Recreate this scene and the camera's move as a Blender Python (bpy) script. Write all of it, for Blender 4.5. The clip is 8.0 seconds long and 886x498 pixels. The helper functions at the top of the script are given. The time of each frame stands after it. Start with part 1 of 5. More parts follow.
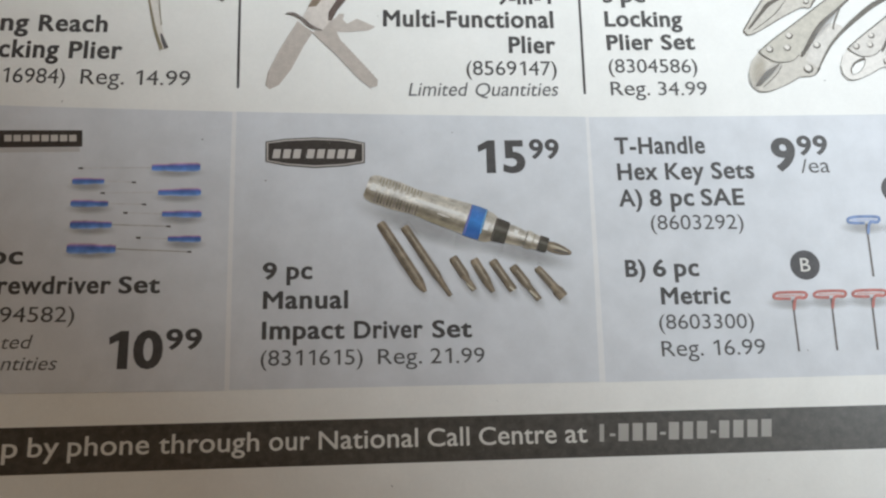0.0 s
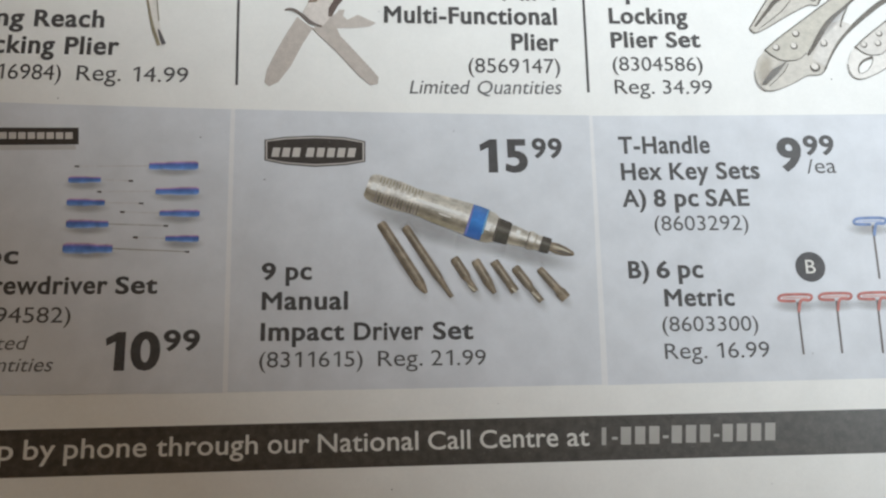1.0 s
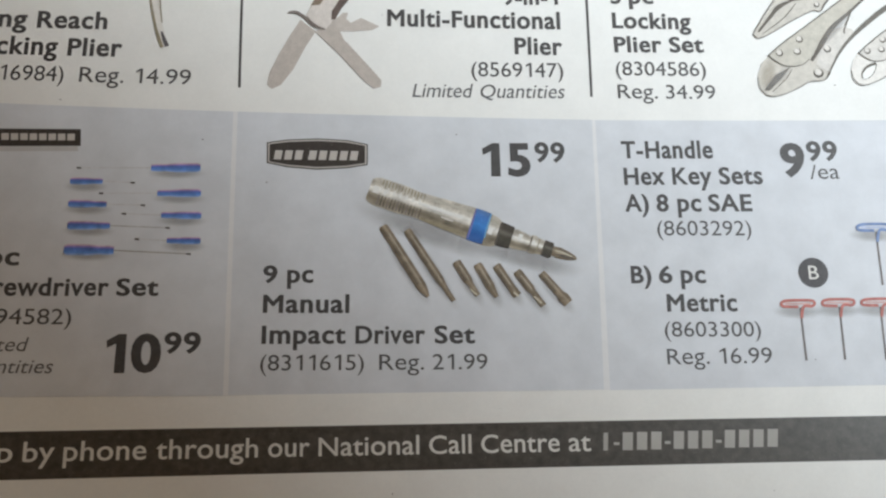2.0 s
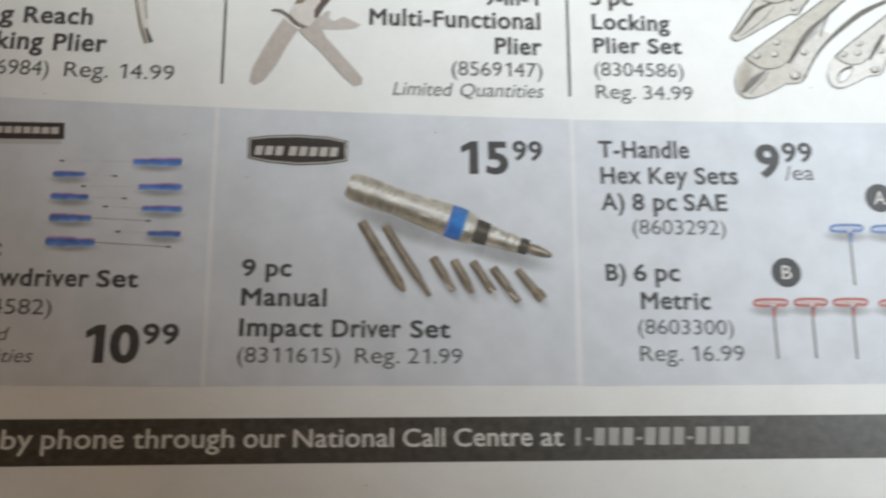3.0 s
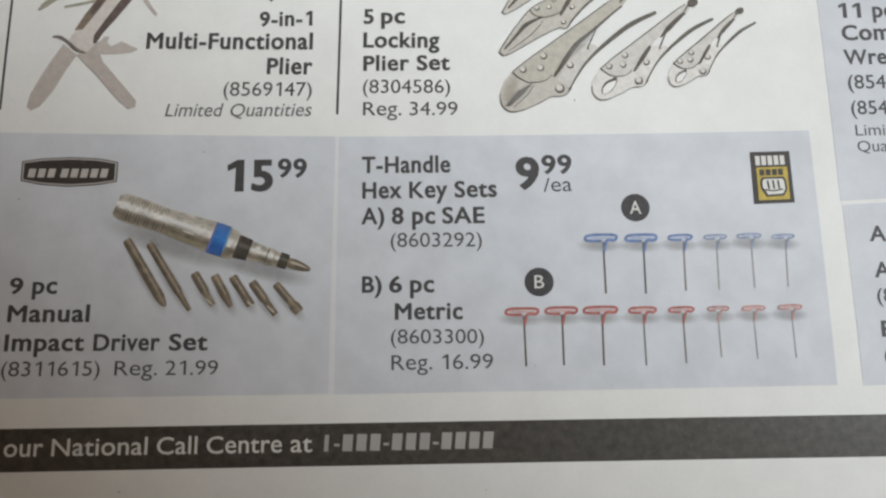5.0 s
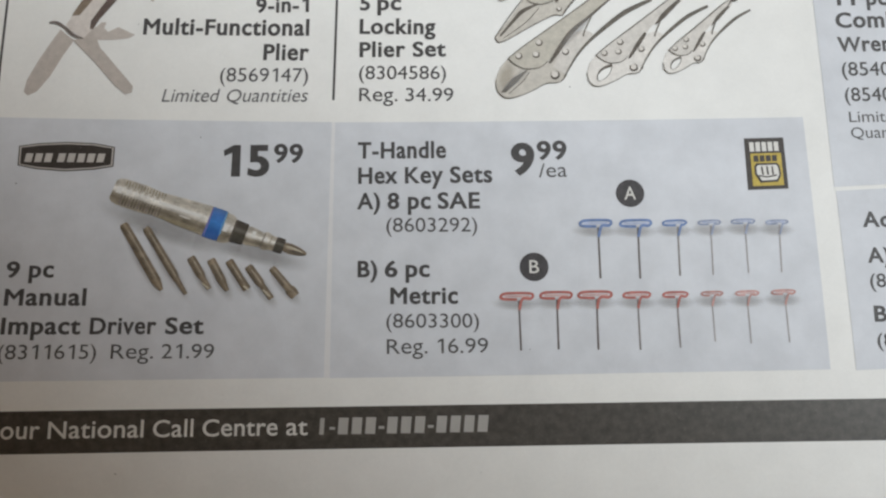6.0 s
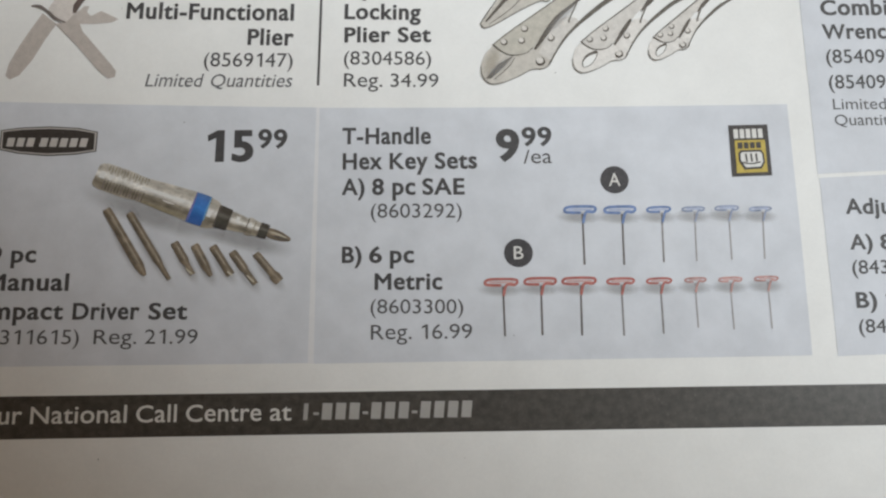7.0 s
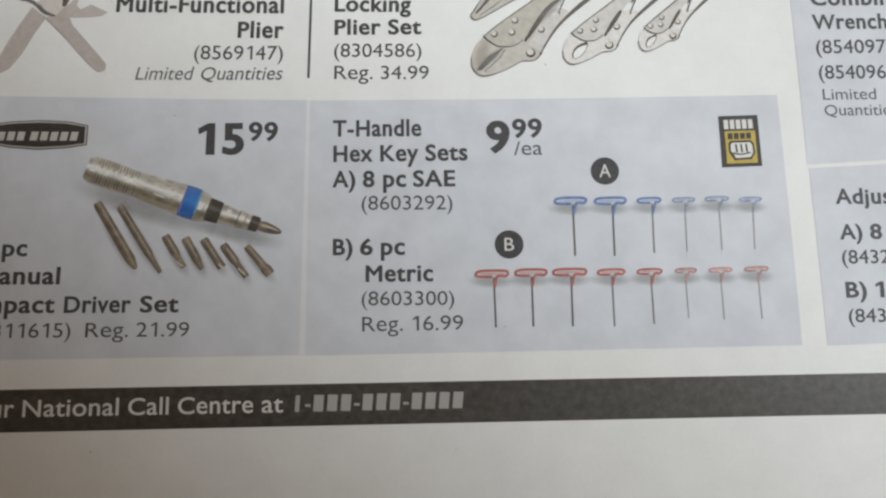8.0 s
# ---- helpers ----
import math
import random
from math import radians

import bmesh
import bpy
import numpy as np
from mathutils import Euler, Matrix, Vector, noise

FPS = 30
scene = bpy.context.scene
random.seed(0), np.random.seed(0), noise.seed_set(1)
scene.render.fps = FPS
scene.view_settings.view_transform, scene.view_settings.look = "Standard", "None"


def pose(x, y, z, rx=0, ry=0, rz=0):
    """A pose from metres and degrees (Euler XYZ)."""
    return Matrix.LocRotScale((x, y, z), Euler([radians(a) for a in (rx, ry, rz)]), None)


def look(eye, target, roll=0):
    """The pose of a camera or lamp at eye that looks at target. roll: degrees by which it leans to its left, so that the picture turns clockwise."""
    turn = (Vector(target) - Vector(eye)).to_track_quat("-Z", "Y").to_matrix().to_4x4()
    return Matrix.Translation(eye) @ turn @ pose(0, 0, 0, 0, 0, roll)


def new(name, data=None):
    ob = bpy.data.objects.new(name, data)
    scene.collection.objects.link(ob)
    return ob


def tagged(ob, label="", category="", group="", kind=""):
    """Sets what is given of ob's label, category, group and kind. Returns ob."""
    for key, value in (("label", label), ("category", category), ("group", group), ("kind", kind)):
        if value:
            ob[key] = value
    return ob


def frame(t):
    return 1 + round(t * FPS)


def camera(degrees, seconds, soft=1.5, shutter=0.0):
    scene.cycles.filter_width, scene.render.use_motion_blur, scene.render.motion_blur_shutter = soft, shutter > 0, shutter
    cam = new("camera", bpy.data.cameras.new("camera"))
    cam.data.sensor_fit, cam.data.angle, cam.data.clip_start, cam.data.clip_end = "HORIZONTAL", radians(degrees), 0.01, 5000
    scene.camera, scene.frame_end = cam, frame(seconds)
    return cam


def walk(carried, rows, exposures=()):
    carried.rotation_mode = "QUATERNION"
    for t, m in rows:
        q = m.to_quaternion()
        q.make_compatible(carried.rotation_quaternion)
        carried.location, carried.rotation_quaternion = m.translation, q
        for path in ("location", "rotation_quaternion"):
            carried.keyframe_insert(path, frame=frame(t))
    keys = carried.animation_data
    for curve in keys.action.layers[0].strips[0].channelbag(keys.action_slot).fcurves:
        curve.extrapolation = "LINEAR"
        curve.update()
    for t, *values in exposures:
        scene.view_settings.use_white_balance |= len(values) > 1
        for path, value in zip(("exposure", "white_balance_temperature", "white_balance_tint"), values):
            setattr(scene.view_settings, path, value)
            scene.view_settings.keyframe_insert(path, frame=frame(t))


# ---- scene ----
cam = camera(56.8, 8.0, soft=2.3, shutter=0.5)
walk(cam, [
    (0.0, pose(-0.02889, -0.02748, 0.11820, 12.736, -2.250, -1.994)),
    (0.2, pose(-0.02867, -0.02680, 0.11787, 12.595, -2.195, -1.986)),
    (0.5, pose(-0.02912, -0.02563, 0.11770, 12.466, -2.343, -2.085)),
    (0.7, pose(-0.02858, -0.02639, 0.11750, 12.525, -2.180, -1.956)),
    (1.0, pose(-0.02907, -0.02569, 0.11704, 12.050, -2.350, -1.800)),
    (1.2, pose(-0.02972, -0.02563, 0.11716, 12.041, -2.517, -1.773)),
    (1.5, pose(-0.02926, -0.02469, 0.11684, 11.891, -2.392, -1.813)),
    (1.7, pose(-0.02933, -0.02595, 0.11682, 12.203, -2.411, -1.705)),
    (2.8, pose(-0.02914, -0.02543, 0.11617, 12.580, -2.324, -0.932)),
    (3.0, pose(-0.02579, -0.02739, 0.11808, 12.656, -2.411, -0.833)),
    (3.3, pose(-0.01068, -0.02732, 0.12175, 12.442, -1.143, -1.115)),
    (3.5, pose(-0.00148, -0.02685, 0.12365, 12.292, -0.932, -1.218)),
    (3.6, pose(0.00341, -0.02563, 0.12232, 12.532, -0.849, -1.074)),
    (3.8, pose(0.00968, -0.02438, 0.12405, 12.705, -0.975, -0.619)),
    (4.0, pose(0.01159, -0.02430, 0.12607, 12.548, -0.537, -0.945)),
    (4.2, pose(0.01263, -0.02487, 0.12599, 12.908, -0.522, -1.309)),
    (4.5, pose(0.01288, -0.02474, 0.12528, 12.406, -0.619, -1.433)),
    (5.0, pose(0.01438, -0.02508, 0.12483, 11.699, -0.553, -1.366)),
    (5.2, pose(0.01444, -0.02548, 0.12498, 11.289, -0.661, -1.290)),
    (6.3, pose(0.01525, -0.02770, 0.12480, 11.754, -0.718, -1.295)),
    (6.5, pose(0.01565, -0.02719, 0.12473, 11.486, -0.912, -1.299)),
    (7.0, pose(0.01591, -0.02831, 0.12474, 11.078, -1.267, -1.294)),
    (7.2, pose(0.01647, -0.02832, 0.12457, 11.051, -0.970, -1.361)),
    (7.5, pose(0.01667, -0.02837, 0.12474, 10.981, -1.130, -1.523)),
    (8.0, pose(0.01711, -0.02879, 0.12492, 10.698, -1.309, -1.574)),
], exposures=[(0.0, 0.08, 6380, 9), (2.8, 0.1, 6380, 9), (3.0, 0.1, 6400, 9), (3.5, -0.15, 6520, 10), (4.0, -0.36, 6600, 11), (5.0, -0.36, 6620, 11), (8.0, -0.36, 6620, 11)])

# ---- light: an added, unseen window beside the table, in a closed pale room ----
world = bpy.data.worlds.new("world")
scene.world = world
world.use_nodes = True
sky = world.node_tree.nodes.new("ShaderNodeTexSky")
sky.sky_type, sky.sun_disc = "NISHITA", False
sky.sun_elevation, sky.sun_rotation = radians(42), radians(75)
world.node_tree.links.new(sky.outputs[0], world.node_tree.nodes["Background"].inputs[0])
world.node_tree.nodes["Background"].inputs[1].default_value = 0.05
TURN = 47.0  # the room's turn against the page, degrees
# unseen; its head edge stands in for the shade of the camera's holder
ADDED_WINDOW = (-0.95, 0.95, 0.05, 0.813, 0.64)  # ends along the wall, sill, head, distance of the wall face
ROOM = Matrix.Rotation(radians(TURN), 4, "Z")
SUN_HEIGHT, SUN_SIDE = 42.0, 15.0  # degrees over the table, and from the page's x axis
# added warm fill lamp, standing in for the room's warm bounce
fill_light = bpy.data.lights.new("warm_fill", "AREA")
fill_light.shape, fill_light.size, fill_light.size_y = "RECTANGLE", ADDED_WINDOW[1] - ADDED_WINDOW[0], ADDED_WINDOW[3] - ADDED_WINDOW[2]
fill_light.energy, fill_light.color = 5.2, (1.0, 0.87, 0.66)
fill_lamp = new("warm_fill", fill_light)
wmid = ((ADDED_WINDOW[0] + ADDED_WINDOW[1]) / 2, (ADDED_WINDOW[2] + ADDED_WINDOW[3]) / 2)
fill_lamp.matrix_world = ROOM @ look((ADDED_WINDOW[4] + 0.125, wmid[0], wmid[1]), (-1, wmid[0], wmid[1]))
# hazy sun, cut softly by the added window head to shade the lower left
sun_light = bpy.data.lights.new("sun", "SUN")
sun_light.energy, sun_light.angle, sun_light.color = 5.0, radians(4.2), (0.905, 1.0, 1.06)
sun = new("sun", sun_light)
e = radians(SUN_HEIGHT)
a = radians(SUN_SIDE)
sun.matrix_world = look((3 * math.cos(e) * math.cos(a), 3 * math.cos(e) * math.sin(a), 3 * math.sin(e)), (0, 0, 0))


# ---- materials ----
def link(m, a, b):
    m.node_tree.links.new(a, b)


def node(m, kind, **values):
    n = m.node_tree.nodes.new(kind)
    for key, value in values.items():
        n.inputs[key].default_value = value
    return n


def grain(m, scale, detail, low, high, stretch=None):
    """Noise in metres, remapped to low..high."""
    at = node(m, "ShaderNodeTexCoord")
    n = node(m, "ShaderNodeTexNoise", Scale=scale, Detail=detail, Roughness=0.6)
    if stretch:
        mp = node(m, "ShaderNodeMapping", Scale=stretch)
        link(m, at.outputs["Object"], mp.inputs["Vector"])
        link(m, mp.outputs[0], n.inputs["Vector"])
    else:
        link(m, at.outputs["Object"], n.inputs["Vector"])
    r = node(m, "ShaderNodeMapRange", **{"From Min": 0.3, "From Max": 0.7, "To Min": low, "To Max": high})
    link(m, n.outputs["Fac"], r.inputs["Value"])
    return r.outputs[0]


def times(m, *values):
    out = values[0]
    for v in values[1:]:
        n = node(m, "ShaderNodeMath")
        n.operation = "MULTIPLY"
        link(m, out, n.inputs[0])
        link(m, v, n.inputs[1])
        out = n.outputs[0]
    return out


def scaled(m, colour, factor):
    n = node(m, "ShaderNodeVectorMath")
    n.operation = "SCALE"
    if isinstance(colour, tuple):
        n.inputs[0].default_value = colour
    else:
        link(m, colour, n.inputs[0])
    link(m, factor, n.inputs["Scale"])
    return n.outputs[0]


def start(name, rough=0.85, sheen=0.25):
    m = bpy.data.materials.new(name)
    m.use_nodes = True
    b = m.node_tree.nodes["Principled BSDF"]
    b.inputs["Roughness"].default_value = rough
    b.inputs["Specular IOR Level"].default_value = sheen
    return m, b


def fibres(m, b, strength=0.09):
    """Fine newsprint relief."""
    bump = node(m, "ShaderNodeBump", Strength=strength, Distance=0.00004)
    link(m, grain(m, 3500, 3, 0, 1, (1, 0.5, 1)), bump.inputs["Height"])
    link(m, bump.outputs[0], b.inputs["Normal"])


def newsprint(name, colour, show=0.06, rough=0.8):
    """Paper or a flat tint: blotches showing through from the back, fibres, faint tooth."""
    m, b = start(name, rough, 0.14)
    f = times(m, grain(m, 160, 2, 1 - show, 1 + show * 0.4), grain(m, 1500, 3, 0.985, 1.015), grain(m, 9000, 2, 0.97, 1.03), grain(m, 32, 1, 0.985, 1.015))
    link(m, scaled(m, colour, f), b.inputs["Base Color"])
    fibres(m, b)
    return m


def ink(name, colour, wear=0.12, lift=(0.55, 0.54, 0.52), rough=0.6, sheen=0.35):
    """Printed ink: uneven cover, with pinholes where the paper shows."""
    m, b = start(name, rough, sheen)
    f = times(m, grain(m, 900, 3, 1 - wear, 1 + wear), grain(m, 6000, 2, 0.9, 1.1))
    mix = node(m, "ShaderNodeMix")
    mix.data_type = "RGBA"
    link(m, scaled(m, colour, f), mix.inputs[6])
    mix.inputs[7].default_value = (*lift, 1)
    holes = node(m, "ShaderNodeMapRange", **{"From Min": 0.62, "From Max": 0.8, "To Min": 0.0, "To Max": 0.5 * min(1, wear * 3)})
    at = node(m, "ShaderNodeTexCoord")
    n = node(m, "ShaderNodeTexNoise", Scale=2600, Detail=3, Roughness=0.7)
    link(m, at.outputs["Object"], n.inputs["Vector"])
    link(m, n.outputs["Fac"], holes.inputs["Value"])
    link(m, holes.outputs[0], mix.inputs[0])
    link(m, mix.outputs[2], b.inputs["Base Color"])
    fibres(m, b, 0.07)
    return m


def ramp_ink(name, stops, axis="Y", streak=0.0):
    """Ink whose tone runs across a printed shape, by its own UV (v from edge to edge)."""
    m, b = start(name, 0.7)
    uv = node(m, "ShaderNodeUVMap")
    split = node(m, "ShaderNodeSeparateXYZ")
    link(m, uv.outputs[0], split.inputs[0])
    r = node(m, "ShaderNodeValToRGB")
    while len(r.color_ramp.elements) < len(stops):
        r.color_ramp.elements.new(0.5)
    for e, (at, c) in zip(r.color_ramp.elements, stops):
        e.position, e.color = at, (*c, 1)
    link(m, split.outputs[axis], r.inputs[0])
    f = times(m, grain(m, 700, 3, 1 - streak, 1 + streak), grain(m, 5000, 2, 0.92, 1.08))
    link(m, scaled(m, r.outputs[0], f), b.inputs["Base Color"])
    fibres(m, b, 0.07)
    return m


def soft_ink(name, colour, cover):
    """A soft-edged halftone: full cover in the middle, none at the rim."""
    m, b = start(name, 0.8)
    b.inputs["Base Color"].default_value = (*colour, 1)
    uv = node(m, "ShaderNodeUVMap")
    shift = node(m, "ShaderNodeMapping", Location=(-1, -1, 0), Scale=(2, 2, 0))
    link(m, uv.outputs[0], shift.inputs["Vector"])
    ball = node(m, "ShaderNodeTexGradient")
    ball.gradient_type = "SPHERICAL"
    link(m, shift.outputs[0], ball.inputs[0])
    r = node(m, "ShaderNodeMapRange", **{"From Min": 0.0, "From Max": 0.75, "To Min": 0.0, "To Max": cover})
    r.interpolation_type = "SMOOTHSTEP"
    link(m, ball.outputs["Fac"], r.inputs["Value"])
    clear = node(m, "ShaderNodeBsdfTransparent")
    mix = node(m, "ShaderNodeMixShader")
    link(m, times(m, r.outputs[0], grain(m, 900, 2, 0.94, 1.06)), mix.inputs[0])
    link(m, clear.outputs[0], mix.inputs[1])
    link(m, b.outputs[0], mix.inputs[2])
    link(m, mix.outputs[0], m.node_tree.nodes["Material Output"].inputs[0])
    return m


def plain(name, colour, rough=0.8, scale=12):
    m, b = start(name, rough)
    link(m, scaled(m, colour, times(m, grain(m, scale, 4, 0.93, 1.05), grain(m, scale * 20, 3, 0.97, 1.03))), b.inputs["Base Color"])
    return m


paper = newsprint("newsprint_paper", (0.747, 0.748, 0.730), 0.035)
tint = newsprint("blue_grey_tint", (0.603, 0.623, 0.660), 0.08)
tint_dim = newsprint("dim_tint", (0.49, 0.485, 0.49), 0.08)
tint_pale = newsprint("pale_gutter_tint", (0.685, 0.687, 0.70), 0.05)
bar_ink = ink("bar_ink", (0.058, 0.053, 0.046), 0.34, (0.28, 0.27, 0.245), 0.44, 0.65)
text_ink = ink("text_ink", (0.064, 0.062, 0.063), 0.15)
text_grey = ink("thin_text_ink", (0.085, 0.083, 0.085), 0.18)
text_faint = ink("note_text_ink", (0.13, 0.13, 0.135), 0.18)
ink_soft = ink("badge_ink", (0.055, 0.052, 0.055), 0.2)
ink_grey = ink("grey_ink", (0.11, 0.105, 0.11), 0.2)
ink_brown = ink("brown_black_ink", (0.045, 0.038, 0.034), 0.15)
line_ink = ink("line_ink", (0.125, 0.112, 0.095), 0.25)
groove_ink = ink("groove_ink", (0.105, 0.09, 0.075), 0.25)
knockout = newsprint("reversed_out_paper", (0.66, 0.65, 0.62), 0.05)
knockout_bar = newsprint("reversed_out_bar", (0.40, 0.39, 0.37), 0.08)
knockout_dim = newsprint("reversed_out_dim", (0.52, 0.49, 0.46), 0.08)
tan_light = ink("tan_light_ink", (0.52, 0.48, 0.38), 0.12)
tan_pale = ink("tan_pale_ink", (0.61, 0.565, 0.53), 0.07)
tan_dark = ink("tan_dark_ink", (0.25, 0.22, 0.15), 0.2)
taupe = ink("taupe_ink", (0.455, 0.41, 0.375), 0.07)
taupe_light = ink("taupe_light_ink", (0.49, 0.445, 0.41), 0.06)
arm_olive = ink("olive_steel_ink", (0.33, 0.315, 0.255), 0.15)
taupe_dark = ink("taupe_dark_ink", (0.18, 0.155, 0.145), 0.16)
brown_grip = ink("brown_grip_ink", (0.21, 0.165, 0.125), 0.2)
brown_dark = ink("brown_dark_ink", (0.12, 0.09, 0.08), 0.2)
plate_grey = ink("plate_grey_ink", (0.50, 0.472, 0.425), 0.1)
plate_tan = ink("plate_tan_ink", (0.46, 0.435, 0.38), 0.1)
plate_pale = ink("plate_pale_ink", (0.655, 0.63, 0.595), 0.08)
plate_light = ink("plate_light_ink", (0.565, 0.54, 0.505), 0.1)
bit_light = ink("bit_light_ink", (0.37, 0.335, 0.275), 0.25)
glint_ink = newsprint("glint_paper", (0.76, 0.76, 0.74), 0.05)
rivet_light = ink("rivet_light_ink", (0.60, 0.57, 0.53), 0.08)
steel_thin = ink("thin_steel_ink", (0.34, 0.33, 0.32), 0.2)
steel_faint = ink("faint_steel_ink", (0.42, 0.42, 0.43), 0.2)
steel_ghost = ink("ghost_steel_ink", (0.535, 0.535, 0.555), 0.1)
steel_mid = ink("mid_steel_ink", (0.31, 0.29, 0.29), 0.2)
steel_grey = ink("grey_steel_ink", (0.21, 0.195, 0.19), 0.25)
steel_dark = ink("dark_steel_ink", (0.13, 0.115, 0.11), 0.25)
yellow_ink = ink("yellow_ink", (0.46, 0.345, 0.065), 0.1, (0.6, 0.5, 0.25))
blue_handle_ink = ink("blue_loop_ink", (0.14, 0.21, 0.39), 0.25, (0.4, 0.45, 0.6))
blue_handle_faint = ink("blue_loop_faint_ink", (0.27, 0.31, 0.42), 0.25, (0.45, 0.5, 0.6))
blue_core = ink("blue_core_ink", (0.38, 0.43, 0.57), 0.15)
red_handle_ink = ink("red_loop_ink", (0.40, 0.135, 0.115), 0.25, (0.6, 0.4, 0.35))
red_handle_faint = ink("red_loop_faint_ink", (0.46, 0.26, 0.24), 0.25, (0.6, 0.45, 0.42))
red_core = ink("red_core_ink", (0.53, 0.36, 0.34), 0.15)
blue_handle = ramp_ink("screwdriver_blue_ink", [(0.0, (0.36, 0.44, 0.64)), (0.22, (0.12, 0.26, 0.60)), (0.62, (0.09, 0.16, 0.47)), (0.8, (0.27, 0.20, 0.47)), (0.9, (0.52, 0.36, 0.50)), (1.0, (0.60, 0.50, 0.56))], streak=0.25)
print_chrome = ramp_ink("printed_chrome_ink", [(0.0, (0.38, 0.345, 0.28)), (0.1, (0.25, 0.22, 0.17)), (0.24, (0.175, 0.15, 0.112)), (0.37, (0.28, 0.25, 0.20)), (0.48, (0.62, 0.60, 0.555)), (0.6, (0.82, 0.81, 0.78)), (0.7, (0.56, 0.53, 0.47)), (0.84, (0.42, 0.39, 0.335)), (1.0, (0.50, 0.47, 0.42))], streak=0.3)
print_blue = ramp_ink("printed_blue_ink", [(0.0, (0.05, 0.12, 0.33)), (0.25, (0.03, 0.12, 0.38)), (0.55, (0.05, 0.20, 0.53)), (0.8, (0.06, 0.17, 0.47)), (1.0, (0.10, 0.19, 0.38))], streak=0.15)
band_violet = ink("violet_fringe_ink", (0.16, 0.17, 0.42), 0.2)
band_pale = ink("pale_blue_fringe_ink", (0.15, 0.36, 0.60), 0.2)
print_black = ramp_ink("printed_black_ink", [(0.0, (0.05, 0.045, 0.04)), (0.45, (0.07, 0.065, 0.05)), (0.6, (0.15, 0.14, 0.12)), (0.75, (0.07, 0.06, 0.05)), (1.0, (0.08, 0.07, 0.06))], streak=0.2)
print_taupe = ramp_ink("printed_bit_ink", [(0.0, (0.15, 0.12, 0.085)), (0.3, (0.20, 0.16, 0.115)), (0.6, (0.31, 0.26, 0.195)), (0.82, (0.19, 0.153, 0.11)), (1.0, (0.26, 0.22, 0.175))], streak=0.35)
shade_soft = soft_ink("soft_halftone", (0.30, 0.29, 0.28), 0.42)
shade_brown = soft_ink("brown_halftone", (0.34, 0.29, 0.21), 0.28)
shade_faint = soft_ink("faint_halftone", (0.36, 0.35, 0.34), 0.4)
# warm tone picked to redden the light bounced onto the page
wall_paint = plain("wall_paint", (0.58, 0.42, 0.25))
wood = plain("table_wood", (0.30, 0.19, 0.11), 0.5, 25)
floor_wood = plain("floor_wood", (0.33, 0.24, 0.16), 0.6, 8)
frame_paint = plain("frame_paint", (0.78, 0.78, 0.76), 0.5)


# ---- building helpers ----
LABELS = {
    "product_name": "bold dark grey printed product name",
    "price": "heavy black printed price figure",
    "cents_figure": "small raised black printed cents figure",
    "item_number": "thin grey printed item line",
    "limited_note": "thin grey printed quantity note",
    "bar_text": "off-white lettering reversed out of the black bar",
    "handle_body": "printed chrome handle with fine grip grooves",
    "blue_band": "bright blue printed band",
    "black_ring": "black printed ring",
    "driver_tip": "brown-grey printed screwdriver point",
    "screwdriver_bit": "taupe printed steel screwdriver bit",
    "screwdriver_handle": "blue printed handle with a pinkish upper edge",
    "screwdriver_shaft": "thin grey printed steel shaft",
    "screwdriver_tip": "small dark printed tip",
    "hex_key_shaft": "thin dark printed steel shaft",
    "letter_badge": "black printed disc around a white letter",
    "brand_oval": "dark barrel-shaped printed brand plate with a pale rim",
    "brand_plate": "black printed brand strip",
    "brand_badge": "black and yellow printed brand badge",
    "badge_field": "yellow printed field",
    "knife_blade": "taupe printed knife blade",
    "saw_blade": "taupe printed saw blade",
    "can_opener": "pale printed can opener blade",
    "tool_grip": "dark brown printed grip strip",
    "plier_jaw": "grey-tan printed plier jaw with pen outline",
    "plier_plate": "tan printed upper handle plate",
    "plier_lower_handle": "dark grey printed curved lower handle",
    "plier_knob": "dark printed adjusting knob",
    "nose_jaw": "grey-tan printed long nose jaw",
    "dividing_rule": "thin black printed dividing line",
    "plain_bar": "plain pale bar reversed out of the black bar",
}


def box(bm, x0, x1, y0, y1, z0, z1):
    v = [bm.verts.new((x, y, z)) for x in (x0, x1) for y in (y0, y1) for z in (z0, z1)]
    for q in ((0, 1, 3, 2), (4, 6, 7, 5), (0, 4, 5, 1), (2, 3, 7, 6), (0, 2, 6, 4), (1, 5, 7, 3)):
        bm.faces.new([v[i] for i in q])


def part(name, bm, material, parent=None, label=""):
    me = bpy.data.meshes.new(name)
    bm.normal_update()
    bm.to_mesh(me)
    bm.free()
    me.materials.append(material)
    ob = new(name, me)
    if parent:
        ob.parent = parent
    if name == "hex_key_handle":
        label = ("red" if material.name.startswith("red") else "blue") + " printed looped T-handle"
    return tagged(ob, label=label or LABELS.get(name, ""))


def boxes(name, sizes, material, parent=None, bevel=0.0):
    bm = bmesh.new()
    for s in sizes:
        box(bm, *s)
    if bevel:
        bmesh.ops.bevel(bm, geom=bm.edges[:], offset=bevel, segments=2, affect="EDGES")
    return part(name, bm, material, parent)


def rise(x, y):
    """Height of the slightly wavy page over the point x, y (metres)."""
    x, y = x - 0.025, y
    x, y = max(-0.115, min(0.115, x)), max(-0.07, min(0.06, y))
    return 0.329 * x * x + 0.292 * x * y - 0.426 * y * y


LAYER = 0.000025


def drape(bm, layer):
    """Lay a flat drawing in millimetres on the page, as one layer of ink."""
    for v in bm.verts:
        x, y = v.co.x / 1000, v.co.y / 1000
        v.co = (x, y, rise(x, y) + LAYER * layer)


